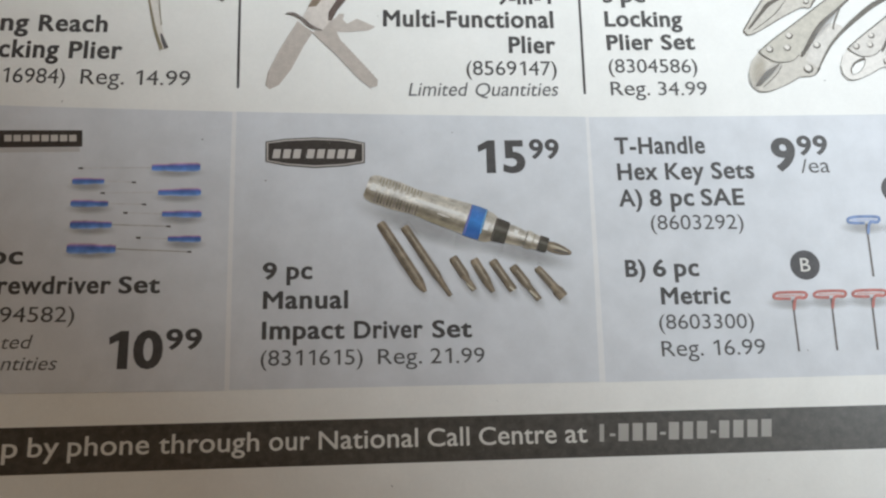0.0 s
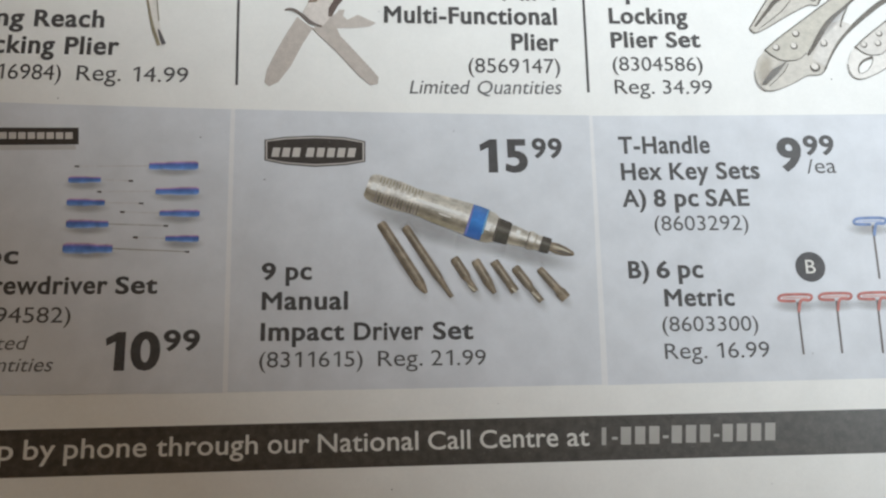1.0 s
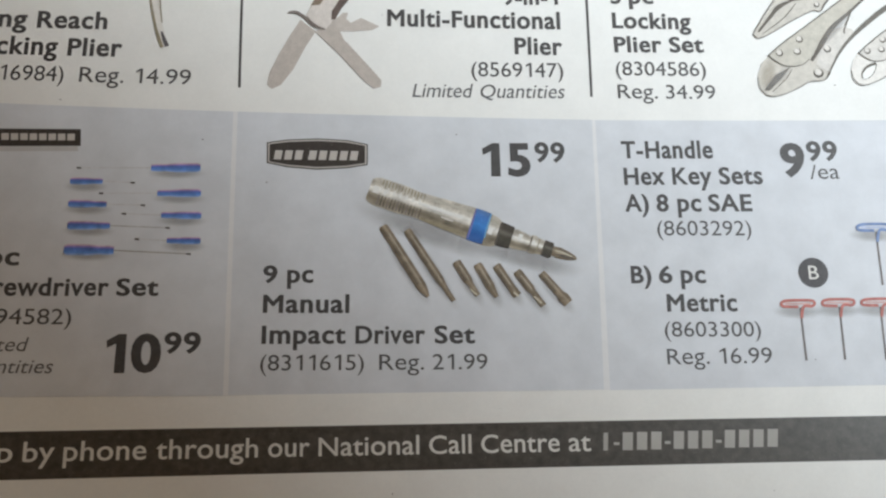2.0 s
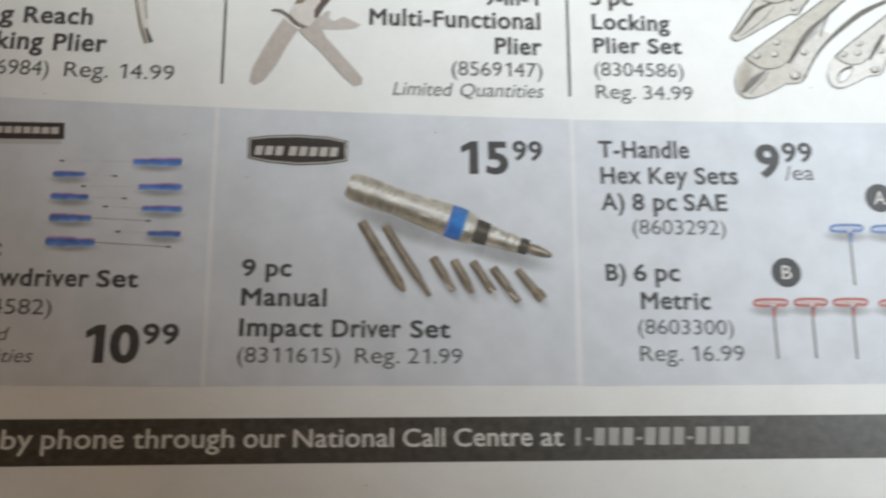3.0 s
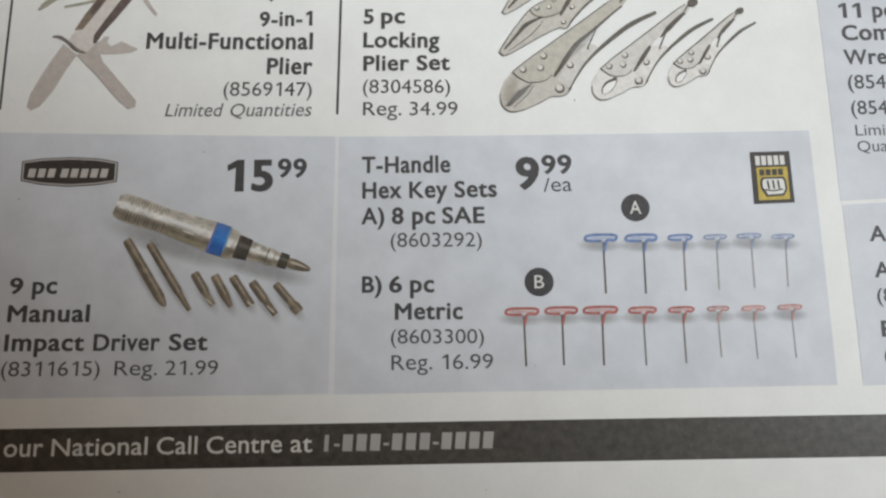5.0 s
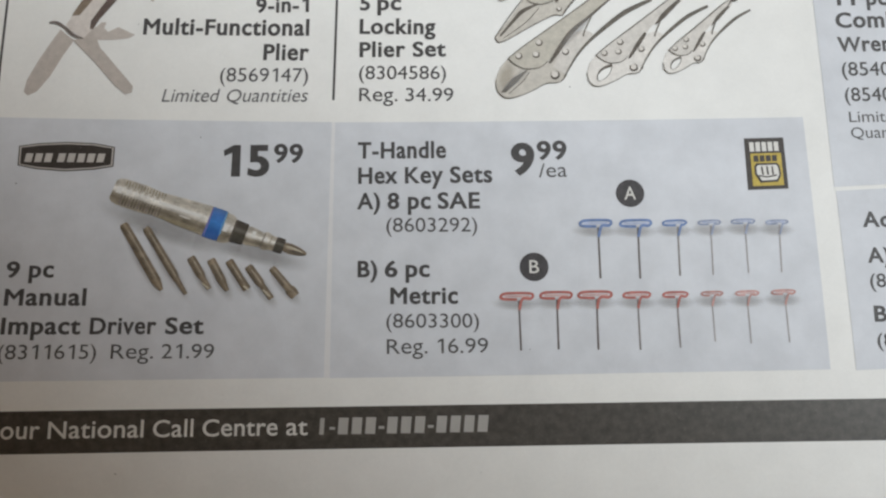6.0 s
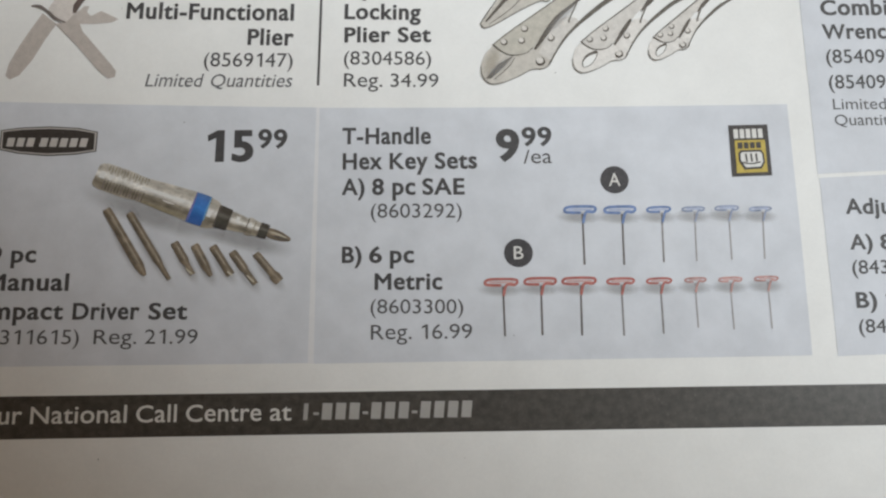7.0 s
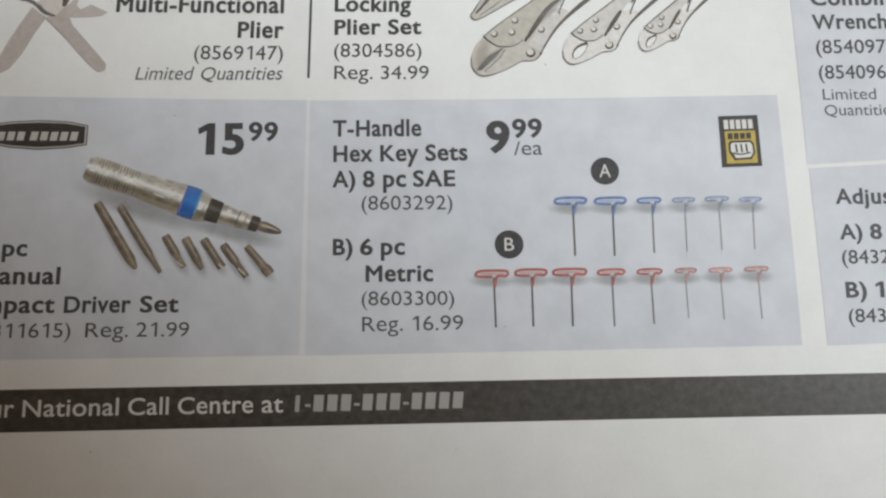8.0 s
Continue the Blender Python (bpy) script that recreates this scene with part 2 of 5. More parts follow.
def cut(bm, longest=5.0):
    for _ in range(6):
        e = [e for e in bm.edges if e.calc_length() > longest]
        if not e:
            break
        bmesh.ops.subdivide_edges(bm, edges=e, cuts=1)
        bmesh.ops.triangulate(bm, faces=[f for f in bm.faces if len(f.verts) > 4])


def printed(name, bm, material, parent, layer, label=""):
    cut(bm)
    drape(bm, layer)
    bmesh.ops.recalc_face_normals(bm, faces=bm.faces[:])
    if bm.faces and sum(f.normal.z for f in bm.faces) < 0:
        bmesh.ops.reverse_faces(bm, faces=bm.faces[:])
    return part(name, bm, material, parent, label)


def patch(name, points, material, parent, layer, label=""):
    bm = bmesh.new()
    f = bm.faces.new([bm.verts.new((x, y, 0)) for x, y in points])
    bmesh.ops.triangulate(bm, faces=[f])
    return printed(name, bm, material, parent, layer, label)


def panel(name, a, b, c, d, label, material=None):
    """A printed field with corners a, b, c, d (clockwise from the upper left), cut fine enough to follow the page."""
    a, b, c, d = (Vector(q) for q in (a, b, c, d))
    nx, ny = max(2, int((b - a).length / 3.5)), max(2, int((d - a).length / 3.5))
    bm = bmesh.new()
    g = [[bm.verts.new((*((a.lerp(b, i / nx)).lerp(d.lerp(c, i / nx), j / ny)), 0)) for i in range(nx + 1)] for j in range(ny + 1)]
    for j in range(ny):
        for i in range(nx):
            bm.faces.new((g[j + 1][i], g[j + 1][i + 1], g[j][i + 1], g[j][i]))
    drape(bm, 1)
    return part(name, bm, material or tint, flyer, label)


def holder(name, label):
    ob = new(name)
    ob.parent = flyer
    return tagged(ob, label=label)


def smooth_line(points, steps):
    """Points along a soft curve through the given ones."""
    p = [Vector(q) for q in points]
    if len(p) < 3:
        return [p[0].lerp(p[-1], k / steps) for k in range(steps + 1)]
    out = []
    for i in range(len(p) - 1):
        a, b, c, d = p[max(i - 1, 0)], p[i], p[i + 1], p[min(i + 2, len(p) - 1)]
        for k in range(steps):
            t = k / steps
            out.append(0.5 * (2 * b + (c - a) * t + (2 * a - 5 * b + 4 * c - d) * t * t + (3 * b - a - 3 * c + d) * t ** 3))
    return out + [p[-1]]


def stroke(name, points, widths, material, parent, layer, label=""):
    """A pen line through the points, with a width that may change on the way."""
    line = smooth_line(points, 4)
    bm = bmesh.new()
    rows = []
    for i, q in enumerate(line):
        d = (line[min(i + 1, len(line) - 1)] - line[max(i - 1, 0)]).normalized()
        s = i / (len(line) - 1) * (len(widths) - 1)
        k = min(int(s), max(len(widths) - 2, 0))
        w = widths[0] if len(widths) == 1 else widths[k] + (widths[k + 1] - widths[k]) * (s - k)
        side = Vector((-d.y, d.x)) * w / 2
        rows.append((bm.verts.new((*(q + side), 0)), bm.verts.new((*(q - side), 0))))
    for (a, b), (c, d) in zip(rows, rows[1:]):
        bm.faces.new((a, b, d, c))
    return printed(name, bm, material, parent, layer, label)


def strip(name, a, b, profile, material, parent, layer, label=""):
    """A drawn round bar from a to b: (way along, half width) pairs; UV v runs from the lower to the upper edge."""
    a, b = Vector(a), Vector(b)
    d = (b - a).normalized()
    n = Vector((-d.y, d.x))
    if n.y < 0:
        n = -n
    bm = bmesh.new()
    uv = bm.loops.layers.uv.new("UVMap")
    rows = [[(s, k / 6, bm.verts.new((*(a.lerp(b, s) + n * w * (k / 3 - 1)), 0))) for k in range(7)] for s, w in profile]
    for r, q in zip(rows, rows[1:]):
        for k in range(6):
            four = (r[k], q[k], q[k + 1], r[k + 1])
            f = bm.faces.new([x[2] for x in four])
            for loop, x in zip(f.loops, four):
                loop[uv].uv = (x[0], x[1])
    return printed(name, bm, material, parent, layer, label)


SHADES = []


def soft_shade(name, a, b, half, material, parent, layer=1):
    """A soft printed shadow under a drawn tool."""
    a, b = Vector(a), Vector(b)
    d = (b - a).normalized()
    a, b = a - d * half, b + d * half
    n = Vector((-d.y, d.x)) * half
    bm = bmesh.new()
    uv = bm.loops.layers.uv.new("UVMap")
    g = [[bm.verts.new((*(a.lerp(b, i / 8) + n * (j / 3 - 1)), 0)) for j in range(7)] for i in range(9)]
    for i in range(8):
        for j in range(6):
            f = bm.faces.new((g[i][j], g[i + 1][j], g[i + 1][j + 1], g[i][j + 1]))
            for loop, (u, v) in zip(f.loops, ((i, j), (i + 1, j), (i + 1, j + 1), (i, j + 1))):
                loop[uv].uv = (u / 8, v / 6)
    SHADES.append(name)
    drape(bm, layer + 0.1 + 0.14 * (len(SHADES) % 6))
    return part(name, bm, material, parent)


def disc(name, centre, radius, material, parent, layer):
    return patch(name, [(centre[0] + radius * math.cos(k * math.pi / 20), centre[1] + radius * math.sin(k * math.pi / 20)) for k in range(40)], material, parent, layer)


def rivet(centre, radius, parent):
    r = disc("rivet", centre, radius, groove_ink, parent, 5)
    disc("rivet_head", (centre[0] - radius * 0.16, centre[1] + radius * 0.2), radius * 0.74, rivet_light, parent, 6)
    return r


# weight (thickening as a share of the cap height), slant
LIGHT, MEDIUM, BOLD, HEAVY, SLANTED = (0.0, 0.0), (0.014, 0.0), (0.045, 0.0), (0.058, 0.0), (0.0, 0.2)


def outline(body):
    """Flat triangles of a word in the built-in face, at size 1."""
    cu = bpy.data.curves.new("line", "FONT")
    cu.body, cu.size, cu.resolution_u, cu.fill_mode = body, 1.0, 4, "FRONT"
    ob = new("line", cu)
    bpy.context.view_layer.update()
    me = bpy.data.meshes.new_from_object(ob.evaluated_get(bpy.context.evaluated_depsgraph_get()))
    verts = [(v.co.x, v.co.y) for v in me.vertices]
    faces = [tuple(f.vertices) for f in me.polygons]
    bpy.data.objects.remove(ob)
    bpy.data.curves.remove(cu)
    bpy.data.meshes.remove(me)
    return verts, faces


def extent(verts):
    xs = [v[0] for v in verts]
    return min(xs), max(xs)


CAP = max(v[1] for v in outline("H")[0])
HH = extent(outline("HH")[0])[1]
GLYPHS = {}


def swollen(verts, faces, weight):
    """The glyph with its outline pushed out by weight, corners kept short."""
    count = {}
    for f in faces:
        for a, b in zip(f, f[1:] + f[:1]):
            count[a, b] = count.get((a, b), 0) + 1
    normals = {}
    for a, b in count:
        if (b, a) not in count:
            d = Vector(verts[b]) - Vector(verts[a])
            if d.length > 1e-9:
                n = Vector((d.y, -d.x)).normalized()
                normals.setdefault(a, []).append(n)
                normals.setdefault(b, []).append(n)
    out = []
    for i, v in enumerate(verts):
        n = sum(normals.get(i, []), Vector((0, 0)))
        if n.length > 1e-6:
            k = normals[i]
            n = n.normalized() * min(1.35, 1 / max(0.3, n.normalized().dot(k[0])))
        out.append((v[0] + n.x * weight, v[1] + n.y * weight * 0.8))
    return out


def glyph(c, weight=0.0):
    """One character: triangles set to cap height 1, and how far it moves the pen."""
    if (c, weight) not in GLYPHS:
        step = (extent(outline("H" + c + "H")[0])[1] - HH) / CAP + weight * 1.3
        verts, faces = outline("I" if c == "1" else c)
        # the printed face has tall small letters
        tall = 1.1 if c in "acegmnopqrsuvwxyz" else 1.05 if c in "bdfhiklt" else 1.0
        verts = [(x / CAP, y / CAP * tall) for x, y in verts]
        if c == "1":  # an upright with a flag
            lo, hi = extent(verts)
            step = (extent(outline("H0H")[0])[1] - HH) / CAP + weight * 1.3
            lo, hi = (step - (hi - lo) - 0.22) / 2 + 0.22, (step + (hi - lo) + 0.22) / 2
            verts = [(lo, 0), (hi, 0), (hi, 1), (lo + 0.02, 1), (lo - 0.22, 0.84), (lo - 0.22, 0.71), (lo, 0.83)]
            faces = [(0, 1, 2, 6), (2, 3, 6), (3, 4, 5, 6)]
        bm = bmesh.new()
        vs = [bm.verts.new((x, y, 0)) for x, y in verts]
        for f in faces:
            bm.faces.new([vs[k] for k in f])
        bmesh.ops.remove_doubles(bm, verts=bm.verts[:], dist=1e-4)
        bm.normal_update()
        for f in bm.faces:
            if f.normal.z < 0:
                f.normal_flip()
        bm.verts.index_update()
        verts = [(v.co.x, v.co.y) for v in bm.verts]
        faces = [tuple(v.index for v in f.verts) for f in bm.faces]
        bm.free()
        if weight:
            verts = swollen(verts, faces, weight)
        GLYPHS[c, weight] = (verts, faces, step)
    return GLYPHS[c, weight]


def lettering(name, words, a, b, cap, style, material, parent, layer=2):
    """A printed line from a to b along its baseline, capitals cap mm high; words: (characters, start, end) as shares of the line."""
    weight, slant = style
    a, b = Vector(a), Vector(b)
    along = (b - a).normalized()
    up = Vector((-along.y, along.x))
    length = (b - a).length
    verts, faces = [], []
    for word, first, last in words:
        pen, line = 0.0, []
        n = len(verts)
        for c in word:
            if c == " ":
                pen += 0.4
                continue
            gv, gf, step = glyph(c, weight)
            m = n + len(line)
            line += [(x + pen + y * slant, y) for x, y in gv]
            faces += [tuple(k + m for k in f) for f in gf]
            pen += step
        lo, hi = extent(line)
        stretch = (last - first) * length / (hi - lo)
        for x, y in line:
            q = a + along * (first * length + (x - lo) * stretch) + up * cap * ((y + weight * 0.4) * (1 - weight * 0.8))
            px, py = q.x / 1000, q.y / 1000
            verts.append((px, py, rise(px, py) + LAYER * layer))
    me = bpy.data.meshes.new(name)
    me.from_pydata(verts, [], faces)
    me.materials.append(material)
    ob = new(name, me)
    ob.parent = parent
    return tagged(ob, label=LABELS.get(name, ""))



# ---- the room ----
# unseen walls close the place and throw warm bounce on the page
X0, X1, Y0, Y1, Z0, Z1 = -1.5, ADDED_WINDOW[4], -1.2, 1.2, -0.755, 1.55


def turned(ob, label, category):
    ob.matrix_world = ROOM
    return tagged(ob, label, category, kind="structure")


turned(boxes("floor", [(X0, X1, Y0, Y1, Z0 - 0.1, Z0)], floor_wood), "worn brown wooden floor of the room", "floor")
turned(boxes("ceiling", [(X0, X1, Y0, Y1, Z1, Z1 + 0.1)], wall_paint), "plain pale painted ceiling of the room", "ceiling")
turned(boxes("wall_west", [(X0 - 0.12, X0, Y0, Y1, Z0, Z1)], wall_paint), "plain unseen wall, toned warm to tint the bounced light", "wall")
turned(boxes("wall_south", [(X0 - 0.12, X1 + 0.12, Y0 - 0.12, Y0, Z0, Z1)], wall_paint), "plain unseen wall, toned warm to tint the bounced light", "wall")
turned(boxes("wall_north", [(X0 - 0.12, X1 + 0.12, Y1, Y1 + 0.12, Z0, Z1)], wall_paint), "plain unseen wall, toned warm to tint the bounced light", "wall")
# unseen wall and window, added so the opening shapes the sun on the page
wl, wr, ws, wh, wx = ADDED_WINDOW
turned(boxes("sun_cut_wall", [(wx, wx + 0.12, Y0, wl, Z0, Z1), (wx, wx + 0.12, wr, Y1, Z0, Z1), (wx, wx + 0.12, wl, wr, Z0, ws), (wx, wx + 0.12, wl, wr, wh, Z1)], wall_paint), "plain warm painted wall, unseen, its added opening cutting the sun", "wall")
window = turned(new("added_window_1"), "wide white framed window, unseen, added to shape the light", "window")
boxes("added_window_frame", [(wx + 0.05, wx + 0.09, wl, wl + 0.012, ws, wh), (wx + 0.05, wx + 0.09, wr - 0.012, wr, ws, wh), (wx + 0.05, wx + 0.09, wl + 0.012, wr - 0.012, ws, ws + 0.012), (wx + 0.05, wx + 0.09, wl + 0.012, wr - 0.012, wh - 0.012, wh)], frame_paint, window)
TOP = -0.004
table = tagged(new("table"), "brown wooden table under the flyer", "table")
table.matrix_world = ROOM
boxes("tabletop", [(-0.62, 0.6, -0.6, 0.6, TOP - 0.03, TOP)], wood, table, 0.003)
for lx in (-0.55, 0.53):
    for ly in (-0.53, 0.53):
        boxes("leg", [(lx - 0.03, lx + 0.03, ly - 0.03, ly + 0.03, Z0, TOP - 0.03)], wood, table, 0.002)

# ---- the flyer: folded newsprint lying on the table ----
flyer = tagged(new("flyer"), "open newsprint sale flyer lying on a table", "flyer")
PX0, PX1, PY0, PY1 = -110, 104, -58, 55
bm = bmesh.new()
nx, ny = 72, 38
top = [[bm.verts.new((PX0 + (PX1 - PX0) * i / nx, PY0 + (PY1 - PY0) * j / ny, 0)) for i in range(nx + 1)] for j in range(ny + 1)]
for j in range(ny):
    for i in range(nx):
        bm.faces.new((top[j][i], top[j][i + 1], top[j + 1][i + 1], top[j + 1][i]))
drape(bm, 0)
rim = [top[0][i] for i in range(nx)] + [top[j][nx] for j in range(ny)] + [top[ny][i] for i in range(nx, 0, -1)] + [top[j][0] for j in range(ny, 0, -1)]
foot = [bm.verts.new((v.co.x, v.co.y, TOP)) for v in rim]
for i in range(len(rim)):
    k = (i + 1) % len(rim)
    bm.faces.new((rim[k], rim[i], foot[i], foot[k]))
bm.faces.new(foot[::-1])
page = part("page", bm, paper, flyer, "off-white newsprint page with faint show-through")


def locking_plier(tip, scale, turn, fill, plate, hooked):
    """One drawn locking plier: jaw and lower handle, upper plate, knob, rivets and pen lines."""
    c, s = math.cos(radians(turn)) * scale, math.sin(radians(turn)) * scale

    def at(key):
        return [(tip[0] + c * x - s * y, tip[1] + s * x + c * y) for x, y in PLIER[key]]

    patch("plier_jaw", at("body"), fill, locking_ad, 2)
    patch("plier_arm", at("arm"), plate_pale if hooked else plate_light, locking_ad, 3)
    if hooked:
        patch("plier_mouth", at("bite"), glint_ink, locking_ad, 3)
        stroke("plier_mouth", at("hook"), tuple(k * scale for k in (0.15, 0.2, 0.5, 0.7)), groove_ink, locking_ad, 4)
        stroke("pen_line", at("lip"), (0.1, 0.14, 0.1), line_ink, locking_ad, 3)
    else:
        patch("plier_mouth", at("mouth"), groove_ink, locking_ad, 4)
        stroke("pen_line", at("seam"), (0.12, 0.16, 0.12), line_ink, locking_ad, 3)
    patch("plier_plate", at("plate"), plate, locking_ad, 4)
    stroke("plier_lower_handle", at("tail"), tuple(k * scale for k in (0.2, 0.34, 0.5, 0.75, 0.88, 0.6)), line_ink, locking_ad, 5)
    if hooked:
        stroke("plier_gap", at("gap")[:3], tuple(k * scale for k in (0.3, 0.75, 0.95, 0.5)), groove_ink, locking_ad, 5)
        stroke("plier_gap", at("slot"), tuple(k * scale for k in (0.3, 1.1, 1.0, 0.6)), groove_ink, locking_ad, 5)
    else:
        stroke("plier_gap", at("gap"), tuple(k * scale for k in (0.35, 0.85, 0.8, 0.5, 0.35, 0.3)), groove_ink, locking_ad, 5)
        soft_shade("printed_shadow", at("cheek")[0], at("cheek")[1], 1.5, shade_brown, locking_ad, 3)
    stroke("pen_line", at("under"), (0.1, 0.15, 0.18, 0.14, 0.14, 0.15, 0.2), line_ink, locking_ad, 5)
    edge = at("plate")
    stroke("pen_line", edge[:6], (0.16, 0.2, 0.16), line_ink, locking_ad, 5)
    stroke("pen_line", edge[-4:] + edge[:1], (0.12, 0.16, 0.2), line_ink, locking_ad, 5)
    if not hooked:
        soft_shade("printed_shadow", edge[-5], edge[-7], 0.9 * scale, shade_faint, locking_ad, 6)
        soft_shade("printed_shadow", at("mouth")[0], at("mouth")[2], 0.9 * scale, shade_faint, locking_ad, 4)
    stroke("plier_spring", at("spring"), (0.14, 0.16, 0.3), line_ink, locking_ad, 5)
    stroke("plier_screw", at("screw"), tuple(k * scale for k in (0.3, 0.3, 0.4)), groove_ink, locking_ad, 6)
    patch("plier_knob", at("knob"), groove_ink, locking_ad, 6)
    for q in at("rivets"):
        rivet(q, 0.58 * scale ** 0.4, locking_ad)
    rivet(at("pivot")[0], 0.75 * scale ** 0.6, locking_ad)


def specks(places):
    """Stray flecks of ink and dust in the paper."""
    bm = bmesh.new()
    for x, y in places:
        r = random.uniform(0.08, 0.2)
        f = bm.faces.new([bm.verts.new((x + r * random.uniform(0.5, 1) * math.cos(k), y + r * random.uniform(0.3, 0.8) * math.sin(k), 0)) for k in range(6)])
    drape(bm, 2)
    tagged(part("paper_speck", bm, ink_grey, flyer), kind="stuff")



# tinted advertisement panels
screwdriver_ad = panel("ad_panel", (-92.36, 21.71), (-54.36, 20.74), (-54.36, -20.75), (-88.00, -20.21), "pale blue-grey tinted panel advertising a screwdriver set")
driver_ad = panel("ad_panel", (-53.70, 20.74), (-0.52, 19.51), (-1.52, -21.09), (-53.67, -20.69), "pale blue-grey tinted panel advertising an impact driver")
hex_key_ad = panel("ad_panel", (0.00, 19.46), (75.13, 18.61), (75.16, -21.55), (-0.62, -21.19), "pale blue-grey tinted panel advertising T-handle hex keys")
wrench_ad = panel("ad_panel", (79.16, 44.03), (103.16, 45.03), (103.27, 7.47), (78.77, 6.87), "pale blue-grey tinted panel advertising combination wrenches")
adjustable_ad = panel("ad_panel", (78.97, 6.22), (102.97, 6.82), (103.04, -21.35), (79.04, -21.75), "pale blue-grey tinted panel advertising adjustable wrenches")
upper_ad = panel("ad_panel", (78.30, 58.88), (102.90, 59.88), (102.90, 45.88), (78.90, 44.88), "pale blue-grey tinted panel along the column above")
panel("gutter", (-54.36, 20.74), (-53.70, 20.74), (-53.67, -20.69), (-54.36, -20.75), "pale gutter line between two tinted panels", tint_pale)
panel("gutter", (-0.52, 19.51), (0.00, 19.46), (-0.62, -21.19), (-1.52, -21.09), "pale gutter line between two tinted panels", tint_pale)

# call-centre bar with reversed-out lettering
call_bar = panel("call_bar", (-103.20, -24.65), (102.29, -26.19), (101.65, -32.33), (-102.70, -30.77), "black printed bar across the page foot with white lettering", bar_ink)
lettering("bar_text", [("p", 0.000, 0.025), ("by", 0.041, 0.091), ("phone", 0.105, 0.238), ("through", 0.254, 0.422), ("our", 0.439, 0.509), ("National", 0.524, 0.697), ("Call", 0.714, 0.788), ("Centre", 0.805, 0.944), ("at", 0.960, 1.000)], (-82.88, -28.68), (-3.85, -29.46), 2.42, MEDIUM, knockout, call_bar)
patch("plain_bar", [(-2.15, -29.45), (-1.50, -29.47), (-1.32, -27.05), (-1.97, -27.03)], knockout_bar, call_bar, 2)
patch("plain_bar", [(-0.63, -28.75), (0.18, -28.78), (0.21, -28.39), (-0.60, -28.36)], knockout_bar, call_bar, 2)
patch("plain_bar", [(0.57, -29.46), (2.03, -29.51), (2.23, -27.08), (0.76, -27.03)], knockout_bar, call_bar, 2)
patch("plain_bar", [(2.60, -29.47), (4.07, -29.52), (4.27, -27.09), (2.80, -27.04)], knockout_bar, call_bar, 2)
patch("plain_bar", [(4.63, -29.48), (6.10, -29.53), (6.32, -27.10), (4.84, -27.05)], knockout_bar, call_bar, 2)
patch("plain_bar", [(6.65, -28.78), (7.47, -28.81), (7.51, -28.42), (6.69, -28.39)], knockout_bar, call_bar, 2)
patch("plain_bar", [(7.85, -29.49), (9.32, -29.55), (9.55, -27.11), (8.07, -27.06)], knockout_bar, call_bar, 2)
patch("plain_bar", [(9.90, -29.50), (11.37, -29.56), (11.61, -27.12), (10.13, -27.07)], knockout_bar, call_bar, 2)
patch("plain_bar", [(11.94, -29.51), (13.42, -29.57), (13.67, -27.13), (12.18, -27.08)], knockout_bar, call_bar, 2)
patch("plain_bar", [(13.98, -28.82), (14.81, -28.84), (14.85, -28.45), (14.02, -28.42)], knockout_bar, call_bar, 2)
patch("plain_bar", [(15.18, -29.53), (16.66, -29.58), (16.92, -27.14), (15.43, -27.09)], knockout_bar, call_bar, 2)
patch("plain_bar", [(17.24, -29.54), (18.72, -29.59), (18.99, -27.15), (17.50, -27.10)], knockout_bar, call_bar, 2)
patch("plain_bar", [(19.30, -29.55), (20.78, -29.60), (21.06, -27.16), (19.57, -27.10)], knockout_bar, call_bar, 2)
patch("plain_bar", [(21.36, -29.56), (22.85, -29.61), (23.13, -27.16), (21.64, -27.11)], knockout_bar, call_bar, 2)

# long reach plier advertisement
reach_ad = holder("plain_ad", "unprinted white panel with a long reach plier")
stroke("dividing_rule", [(-53.60, 50.40), (-53.80, 46.05), (-53.76, 39.17), (-53.70, 31.98), (-53.62, 24.62)], (0.39,), text_ink, reach_ad, 1)
lettering("product_name", [("ng", 0.000, 0.260), ("Reach", 0.354, 1.000)], (-88.97, 33.93), (-73.42, 33.92), 2.76, BOLD, text_ink, reach_ad)
lettering("product_name", [("cking", 0.000, 0.482), ("Plier", 0.564, 1.000)], (-88.81, 29.48), (-70.95, 29.39), 2.80, BOLD, text_ink, reach_ad)
lettering("item_number", [("16984)", 0.000, 0.326), ("Reg.", 0.409, 0.642), ("14.99", 0.706, 1.000)], (-87.74, 25.31), (-60.76, 25.00), 2.41, LIGHT, text_grey, reach_ad)
patch("plier_handle", [(-68.18, 42.42), (-67.12, 37.63), (-66.43, 34.50), (-65.39, 30.93), (-64.24, 31.23), (-64.94, 33.35), (-65.66, 35.68), (-66.05, 38.14), (-66.38, 42.45)], plate_pale, reach_ad, 2)
stroke("plier_handle_edge", [(-67.96, 41.62), (-66.90, 36.65), (-66.23, 33.92), (-65.23, 31.03)], (0.26, 0.34, 0.43, 0.51,), tan_dark, reach_ad, 3)
stroke("plier_handle_tip", [(-65.46, 33.73), (-64.96, 32.28), (-64.49, 31.23)], (0.25, 0.59, 0.67,), ink_grey, reach_ad, 3)
stroke("plier_handle_edge", [(-66.19, 40.64), (-65.74, 37.16), (-65.46, 35.19)], (0.17, 0.17, 0.17,), tan_dark, reach_ad, 3)
stroke("plier_second_handle", [(-66.84, 45.74), (-62.96, 43.06), (-59.23, 41.64), (-56.58, 40.22)], (1.25, 1.16, 0.98, 0.81,), steel_thin, reach_ad, 2)
